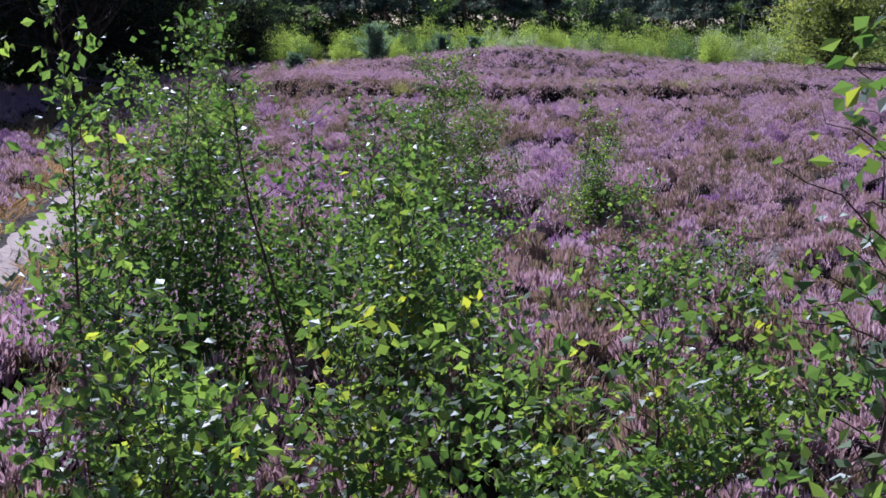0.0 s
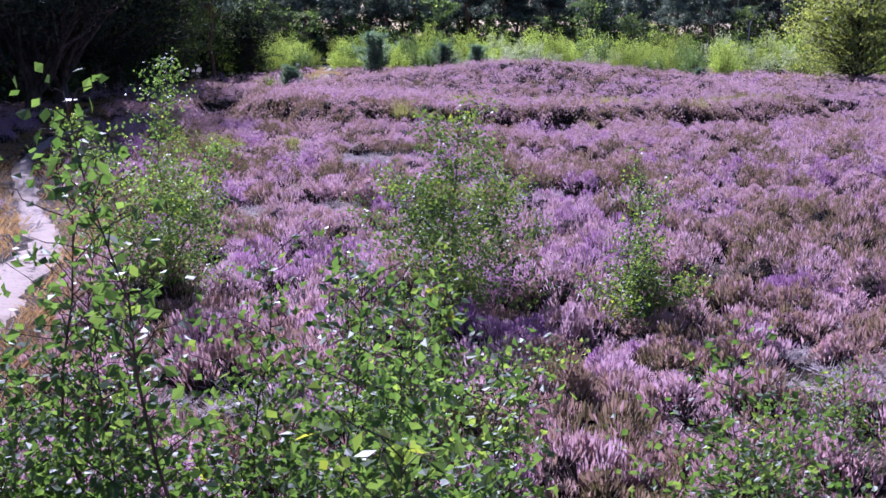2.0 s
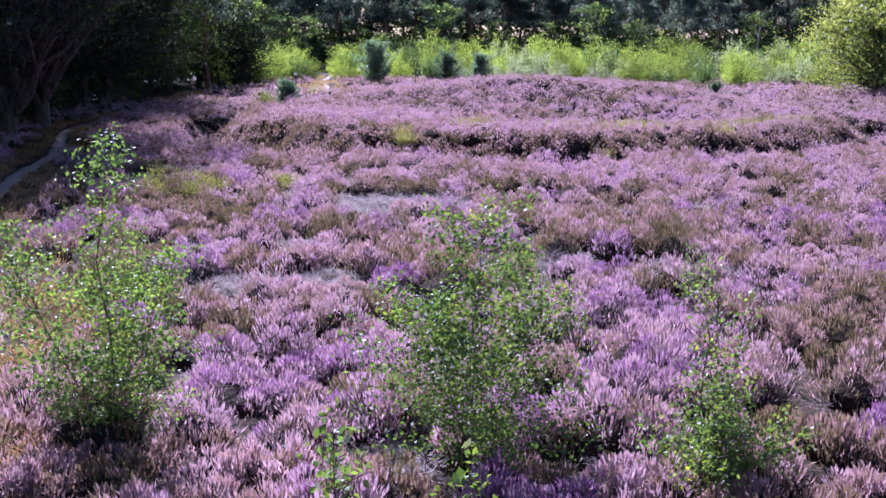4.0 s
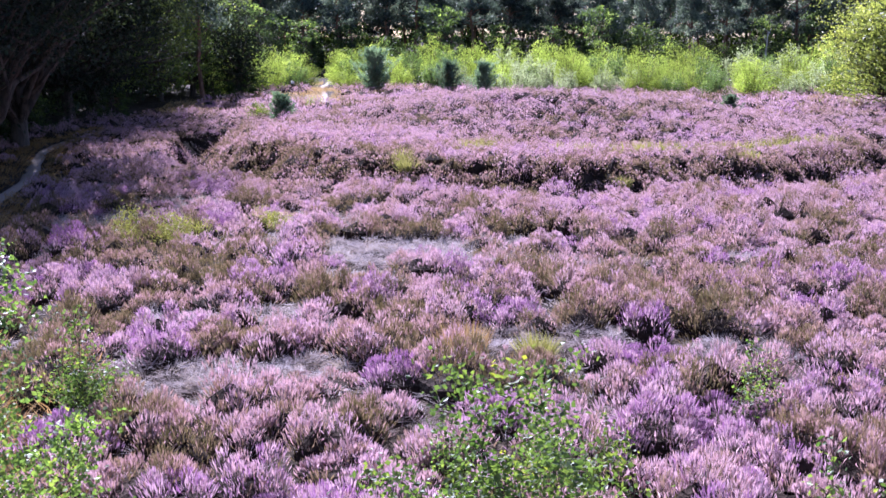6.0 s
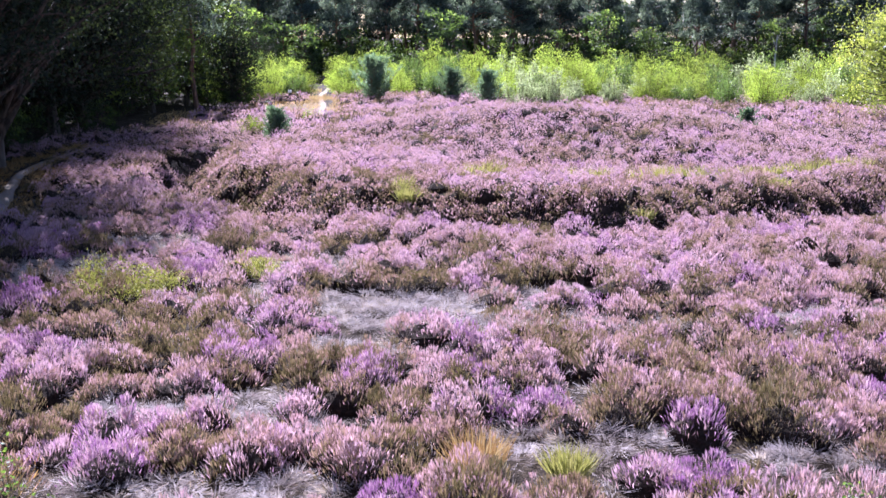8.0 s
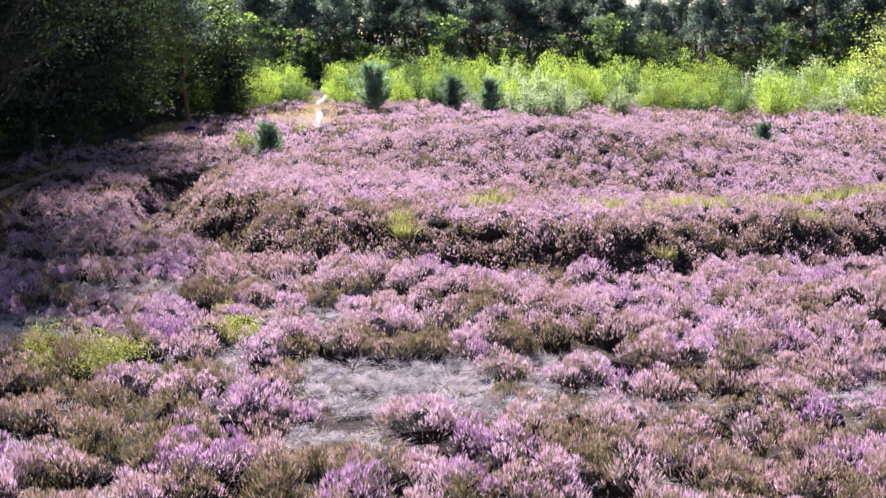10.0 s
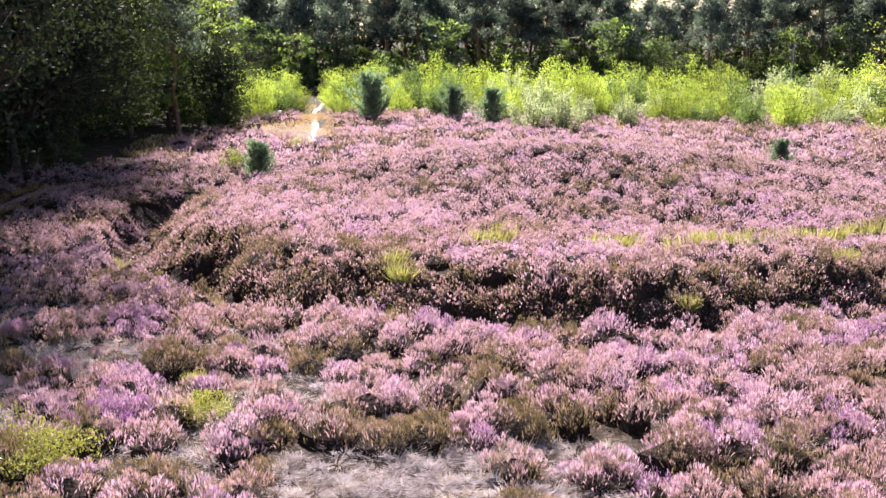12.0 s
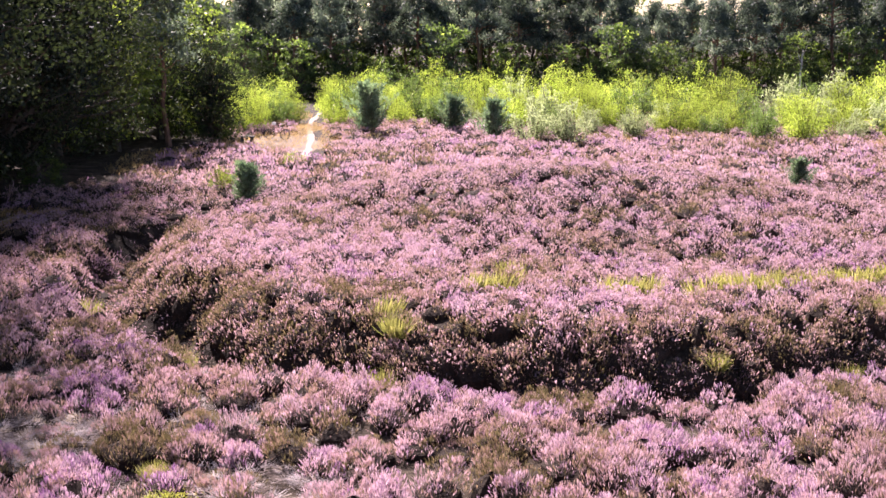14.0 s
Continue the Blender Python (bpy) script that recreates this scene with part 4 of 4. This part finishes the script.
def broad_tree(name, seed, height, width, mat, leaf, count, label, category, bole=0.22, bark=None, clumps=46, main=0, corners=3, shade_core=0):
    """Broadleaved tree: trunk, limbs, and a ragged round crown of leaf clumps with gaps between them."""
    rng = np.random.default_rng(seed)
    root = tagged(new(name), label, category, group=category + "s")
    trunk, limbs, crown = Geo(), Geo(), Geo()
    r0 = 0.018 * height
    spine = bent(rng, np.zeros(3), np.array([rng.normal(0, 0.3), rng.normal(0, 0.3), height * 0.85]), 0, 9, 0.015)
    trunk.tube(spine, r0 * np.array([1.35, 1.05, 0.95, 0.85, 0.7, 0.55, 0.4, 0.25, 0.1]), 8)
    part("trunk", trunk, bark or M_BARK, root, smooth=True)
    mid_z, half_z = height * (1 + bole) / 2, height * (1 - bole) / 2
    for c in range(clumps):
        up = -1 + 2 * (c + rng.uniform()) / clumps
        a = c * 2.4 + rng.uniform(-0.5, 0.5)
        out = rng.uniform(0.5, 1.05)
        flat = math.sqrt(max(0.05, 1 - up * up)) ** 0.7
        end = np.array([math.cos(a) * flat * width * 0.5 * out, math.sin(a) * flat * width * 0.5 * out, mid_z + up * half_z * (0.75 + 0.25 * out)])
        fs = float(np.clip((end[2] / height) - 0.25, 0.1, 0.9))
        at = np.array([np.interp(fs, np.linspace(0, 1, 9), spine[:, k]) for k in range(3)])
        line = bent(rng, at, end, 0.05 * width * flat, 6, 0.04)
        radii = r0 * np.linspace(0.4, 0.06, 6) * (1.1 - 0.6 * fs)
        if c < main:
            one = Geo()
            one.tube(line, radii * 1.4, 6)
            part("limb", one, bark or M_BARK, root, smooth=True)
        else:
            limbs.tube(line, radii, 5)
        m = int(count / clumps * rng.uniform(0.5, 1.5))
        s = width * 0.052 * rng.uniform(0.7, 1.5)
        # random dark or pale clump tone, imitating shaded and sunlit foliage
        ctone = float(np.clip(rng.beta(0.9, 1.5), 0, 1))
        for lobe in range(3):
            cen = (end if lobe < 2 else line[4]) + rng.normal(0, s * 0.9, 3)
            crown.faces(*spray(rng, cen, np.array([s, s, s * 0.36]) * rng.uniform(0.6, 1.1), m // 3, leaf, corners=corners, tone=ctone))
    # oversize darkest leaves inside the crown, added to block light and deepen shade
    if shade_core:
        core = rng.normal(size=(shade_core, 3))
        core = core / np.maximum(np.linalg.norm(core, axis=1, keepdims=True), 1e-6) * rng.uniform(0, 1, (shade_core, 1)) ** 0.5
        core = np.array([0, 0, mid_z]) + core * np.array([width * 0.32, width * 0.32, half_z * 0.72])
        crown.faces(*kites(rng, core, rng.normal(size=(shade_core, 3)), leaf * 2.4, leaf * 2.0, 0.0, corners=corners))
    tagged(part("branch", limbs, bark or M_BARK, root), kind="stuff")
    tagged(part("crown", crown, mat, root), kind="stuff")
    return root


def pine_tree(seed, height, width, label="tall dark pine with a reddish trunk in the wood"):
    rng = np.random.default_rng(seed)
    root = tagged(new("pine_tree"), label, "pine tree", group="pine trees")
    trunk, limbs, crown = Geo(), Geo(), Geo()
    spine = bent(rng, np.zeros(3), np.array([rng.normal(0, 0.5), rng.normal(0, 0.5), height * 0.97]), 0, 9, 0.01)
    trunk.tube(spine, 0.014 * height * np.array([1.3, 1.0, 0.95, 0.9, 0.8, 0.7, 0.5, 0.3, 0.1]), 7)
    plates = 27
    for c in range(plates):
        f = 0.45 + 0.53 * ((c + rng.uniform()) / plates) ** 0.85
        a = c * 2.4 + rng.uniform(-0.7, 0.7)
        reach = width * 0.5 * (1.05 - 0.75 * max(0, f - 0.55) / 0.45) * rng.uniform(0.35, 1.05) * (0.65 if f < 0.48 else 1)
        at = np.array([np.interp(f - 0.05, np.linspace(0, 1, 9), spine[:, k]) for k in range(3)])
        end = at + np.array([math.cos(a) * reach, math.sin(a) * reach, rng.uniform(0.1, 0.8)])
        line = bent(rng, at, end, 0.08 * reach, 5, 0.05)
        limbs.tube(line, np.linspace(0.07, 0.02, 5), 4)
        # clump tone paints some plates as sunlit, most as shaded
        s, ctone = rng.uniform(0.6, 1.25), float(rng.beta(0.7, 1.2))
        for q, m in ((end, 70), (line[3] + rng.normal(0, 0.25, 3), 45), (end + np.array([0, 0, 0.35]), 35)):
            crown.faces(*spray(rng, q, np.array([s * 0.45, s * 0.45, s * 0.22]), int(m * s * 1.2), 0.44, 0.42, -0.7, 3, ctone))
    part("trunk", trunk, M_PINE_BARK, root, smooth=True)
    tagged(part("branch", limbs, M_PINE_BARK, root), kind="stuff")
    tagged(part("crown", crown, M_PINE_NEEDLE, root), kind="stuff")
    return root


far_pines = Planter([lambda s=s: pine_tree(400 + s, 13.0, 5.8) for s in range(5)])
# back row takes a darker oak leaf, painting the wood's inner shade
back_oaks = Planter([lambda s=s: broad_tree("oak_tree", 430 + s, 9.0, 7.5, M_OAK_LEAF, 0.42, 2400, "oak deep inside the wood, leaves coloured as in shade", "oak tree", 0.02) for s in range(2)])
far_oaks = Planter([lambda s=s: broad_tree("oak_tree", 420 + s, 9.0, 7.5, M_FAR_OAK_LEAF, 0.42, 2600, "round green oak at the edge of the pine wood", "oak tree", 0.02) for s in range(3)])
rng = np.random.default_rng(5)
for row, y0 in enumerate((166, 173, 181)):
    x = -32.0 - 3 * row
    while x < 70 + 3 * row:
        low = 0.86 if 22 < x < 38 else 1.0
        far_pines.plant(int(rng.integers(0, 5)), x, y0 + rng.uniform(-2.5, 2.5), float(rng.uniform(0, 360)), low * float(rng.uniform(0.85, 1.18)))
        x += rng.uniform(3.2, 6.4)
x = -30.0
while x < 68:
    far_oaks.plant(int(rng.integers(0, 3)), x, 161 + rng.uniform(-3, 3), float(rng.uniform(0, 360)), float(rng.uniform(0.4, 0.95)))
    x += rng.uniform(3.4, 8.0)
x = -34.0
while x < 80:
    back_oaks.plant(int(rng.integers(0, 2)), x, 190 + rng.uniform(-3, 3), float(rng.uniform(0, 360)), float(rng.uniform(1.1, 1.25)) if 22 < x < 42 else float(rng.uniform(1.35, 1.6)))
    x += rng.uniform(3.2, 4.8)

# dead birch stem before the wood
g = Geo()
rng = np.random.default_rng(9)
g.tube(bent(rng, np.zeros(3), np.array([0.3, 0, 5.6]), 0, 8, 0.01), np.linspace(0.16, 0.05, 8), 7)
g.tube(bent(rng, np.array([0.22, 0, 4.2]), np.array([-0.3, 0.1, 5.3]), 0, 4, 0.03), np.linspace(0.06, 0.02, 4), 5)
g.tube(bent(rng, np.array([0.26, 0, 4.8]), np.array([0.75, 0.1, 6.0]), 0, 4, 0.03), np.linspace(0.05, 0.02, 4), 5)
snag = tagged(new("dead_birch"), "bare pale stem of a dead birch", "dead tree")
part("trunk", g, M_PALE_BARK, snag, smooth=True)
place(snag, 38.8, 157)

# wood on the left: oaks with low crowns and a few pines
# backlit front and sunlit inside of the wood are two painted leaf colours
near_oaks = Planter([lambda s=s: broad_tree("oak_tree", 440 + s, 13.0, 11.5, M_SHADED_OAK_LEAF, 0.15, 24000, "large oak with low spreading limbs beside the path, leaves coloured as in shade", "oak tree", 0.1, clumps=110, main=16, corners=4, shade_core=2200) for s in range(3)])
lit_oaks = Planter([lambda s=s: broad_tree("oak_tree", 450 + s, 12.0, 9.5, M_LIT_OAK_LEAF, 0.26, 7000, "green oak inside the wood, leaves coloured as if sunlit", "oak tree", 0.12, clumps=80, main=8) for s in range(2)])
planted = 0
for k, (x, y, s) in enumerate(((-28.5, 66, 1.0), (-22.0, 84.6, 1.35), (-24.4, 73, 1.15), (-21.8, 78, 1.2), (-28.0, 56, 1.0), (-29, 70, 1.15), (-27, 80, 1.15), (-29, 48, 1.05), (-33, 60, 1.2), (-31, 92, 1.2), (-30, 36, 1.0), (-28, 112, 1.2), (-16.7, 104.3, 0.55), (-25, 33, 0.9), (-20.0, 44.5, 1.15), (-28, 57, 1.0), (-33, 101, 1.2), (-29, 104, 1.1), (-25, 113, 1.1), (-34, 112, 1.2), (-31, 121, 1.3), (-25.5, 122, 1.2), (-37, 88, 1.2), (-38, 76, 1.2), (-34, 66, 1.1))):
    if x < -24.9:
        far_oaks.plant(k, x, y, 77.0 * k, s * 1.45)
    else:
        near_oaks.plant(planted, x, y, 77.0 * k, s)
        planted += 1
for k, (x, y, s) in enumerate(((-18.9, 101.3, 0.95), (-25, 99, 1.15), (-26, 104, 1.2), (-30, 84, 1.2))):
    far_pines.plant(k, x, y, 50.0 * k, s)
for k, (x, y, s) in enumerate(((-21.0, 107.5, 0.95), (-24.5, 96.0, 1.1), (-21.2, 97.5, 0.72), (-28.0, 90.0, 1.15), (-24.5, 105.0, 1.1))):
    lit_oaks.plant(k, x, y, 65.0 * k, s)
path_oak = Planter([lambda: broad_tree("oak_tree", 448, 15.5, 13.5, M_SHADED_OAK_LEAF, 0.17, 24000, "tall oak with a high crown over the sandy path, leaves coloured as in shade", "oak tree", 0.26, clumps=120, main=14, corners=4, shade_core=2200)])
path_oak.plant(0, -17.6, 53.8, 30, 1.05)
path_oak.plant(0, -19.0, 62.0, 150, 1.15)
edge_bush = Planter([lambda: broad_tree("hazel_bush", 460, 3.4, 4.0, M_OAK_LEAF, 0.2, 2600, "dark green bush at the edge of the wood", "bush", 0.05, clumps=40)])
for k, (x, y, s) in enumerate(((-20.8, 63, 0.9), (-21.5, 69, 0.8), (-24, 60, 1.1), (-16.2, 104.5, 0.85), (-24, 52, 1.0), (-26, 42, 1.0), (-19.5, 78.5, 0.6), (-19.6, 109, 1.0), (-24.5, 70, 1.0), (-26, 77, 1.1), (-24.5, 84, 1.0), (-24, 89, 0.9), (-23.5, 98, 1.0), (-27, 64, 1.1), (-27, 88, 1.2), (-25, 58, 1.0), (-24, 50, 0.9), (-24, 108, 1.1))):
    edge_bush.plant(0, x, y, 70.0 * k, s)

rng = np.random.default_rng(12)
for y0, step in ((160, 4.2), (172, 5.0), (184, 5.0)):
    x = -36.0
    while x < 74:
        edge_bush.plant(0, x, y0 + float(rng.uniform(-2.5, 2.5)), float(rng.uniform(0, 360)), float(rng.uniform(0.8, 1.5)))
        x += step * float(rng.uniform(0.7, 1.3))

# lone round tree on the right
right_tree = broad_tree("oak_tree", 470, 8.6, 10.5, M_LONE_OAK_LEAF, 0.19, 16000, "round light green oak standing alone at the heath's edge", "oak tree", 0.03, clumps=130, shade_core=1600)
place(right_tree, 29.6, 90.0)


def tuft(x, y, seed, height, width, mat, count, tones, label):
    rng = np.random.default_rng(seed)
    a, r = rng.uniform(0, 2 * np.pi, count), np.sqrt(rng.uniform(0, 1, count)) * width * 0.35
    p = np.stack([r * np.cos(a), r * np.sin(a), np.zeros(count)], axis=1)
    d = np.stack([np.cos(a) * r / width * 1.8, np.sin(a) * r / width * 1.8, np.ones(count)], axis=1) + rng.normal(0, 0.18, (count, 3))
    L = height * rng.uniform(0.6, 1.2, count)
    q, uv = kites(rng, p, d, L, L * 0.028, rng.uniform(*tones, count), 0.1)
    uv[:, :, 1] = 1.0 - 0.5 * (1 - uv[:, :, 1])
    g = Geo()
    g.faces(q, uv)
    ob = tagged(part("grass_tuft", g, mat), label, "grass tuft", group="grass tufts")
    ob.location = (x, y, float(land(x, y)) + 0.05)
    return ob


for k, (x, y, h, w, m, lab) in enumerate((
        (1.0, 27.6, 0.42, 0.5, M_GREEN_GRASS, "bright green grass tuft among bleached grass"),
        (-1.65, 50.3, 0.6, 0.6, M_GREEN_GRASS, "yellow-green grass tuft on the bank of the ditch"),
        (-2.0, 48.9, 0.6, 0.5, M_GREEN_GRASS, "green grass tuft in the ditch"),
        (-0.1, 27.9, 0.5, 0.7, M_ORANGE_GRASS, "straw-coloured grass tuft in bleached grass"),
        (-5.3, 41.9, 0.3, 0.4, M_GREEN_GRASS, "small green grass tuft"),
        (-6.9, 50.5, 0.55, 0.8, M_GREEN_GRASS, "green grass tuft at the foot of the mound"),
        (8.6, 49.4, 0.5, 0.5, M_GREEN_GRASS, "green grass tuft in the ditch"),
        (5.4, 48.6, 0.45, 0.4, M_GREEN_GRASS, "green grass tuft in the ditch"),
        (-10.9, 56.6, 0.5, 1.0, M_GREEN_GRASS, "green grass tuft at the foot of the mound"),
        (10.3, 51.8, 0.5, 0.5, M_GREEN_GRASS, "green grass tuft on the bank"))):
    tuft(x, y, 500 + k, h, w, m, 420, (0.1, 0.9), lab)


# ---- bicycles and bench in the clearing ----
def ring(r, thick, cx, cz, y=0.0, n=24):
    g = Geo()
    a = np.linspace(0, 2 * np.pi, n + 1)
    g.tube(np.stack([cx + r * np.cos(a), np.full(n + 1, y), cz + r * np.sin(a)], axis=1), np.full(n + 1, thick), 6)
    return g


def rod(points, r):
    g = Geo()
    g.tube(np.array(points, float), np.full(len(points), r), 6)
    return g


def bicycle(label):
    root = tagged(new("bicycle"), label, "bicycle", group="bicycles")
    g = Geo()
    for a, b in (((-0.52, 0.34), (-0.1, 0.3)), ((-0.52, 0.34), (-0.2, 0.85)), ((-0.1, 0.3), (-0.25, 0.95)), ((-0.1, 0.3), (0.38, 0.78)), ((-0.2, 0.82), (0.36, 0.88)), ((0.35, 0.95), (0.56, 0.34))):
        g.tube(np.array([(a[0], 0, a[1]), (b[0], 0, b[1])]), np.array([0.027, 0.027]), 6)
    part("bicycle_frame", g, M_BIKE_PAINT, root)
    for x in (-0.52, 0.56):
        wheel = part("wheel", ring(0.31, 0.012, x, 0.34), M_METAL, root)
        part("tyre", ring(0.335, 0.03, x, 0.34), M_RUBBER, wheel)
        g = Geo()
        for k in range(8):
            a = k * math.pi / 4
            g.tube(np.array([(x, 0, 0.34), (x + 0.31 * math.cos(a), 0, 0.34 + 0.31 * math.sin(a))]), np.array([0.004, 0.004]), 4)
        part("spokes", g, M_METAL, wheel)
    part("handlebar", rod([(0.3, -0.28, 1.05), (0.36, -0.15, 1.08), (0.37, 0, 1.04), (0.36, 0.15, 1.08), (0.3, 0.28, 1.05)], 0.014), M_METAL, root)
    g = Geo()
    g.grid(np.array([[(-0.4 + 0.3 * u, s * (0.09 - 0.06 * u), 0.98 + 0.02 * math.cos(s * 2)) for s in (-1, -0.5, 0, 0.5, 1)] for u in (0, 0.3, 0.6, 1.0)]))
    part("saddle", g, M_RUBBER, root)
    g = Geo()
    g.box(-0.36, -0.11, 0.98, -0.1, 0.11, 1.16)
    part("saddle_bag", g, M_WHITE_BAG, root, "pale saddle bag")
    return root


bike = bicycle("dark bicycle parked in the clearing with a pale bag")
bike.matrix_basis = pose(-12.5, 106.2, float(land(-12.5, 106.2)) + 0.05, 0, 4, 12)


def bench(label):
    root = tagged(new("wooden_bench"), label, "bench", group="benches")
    for k in range(3):
        g = Geo()
        g.box(-0.5, -0.24 + 0.165 * k, 0.42, 0.5, -0.09 + 0.165 * k, 0.47)
        part("seat_board", g, M_OLD_WOOD, root)
    for x in (-0.34, 0.34):
        g = Geo()
        g.box(x - 0.12, -0.2, -0.05, x + 0.09, 0.22, 0.42)
        part("support", g, M_OLD_WOOD, root)
    return root


seat = bench("dark weathered wooden bench in the clearing")
seat.matrix_basis = pose(-14.3, 104.6, float(land(-14.3, 104.6)), 0, 0, 15)
copy_thing(seat, pose(-11.2, 138.0, float(land(-11.2, 138.0)), 0, 0, 0))
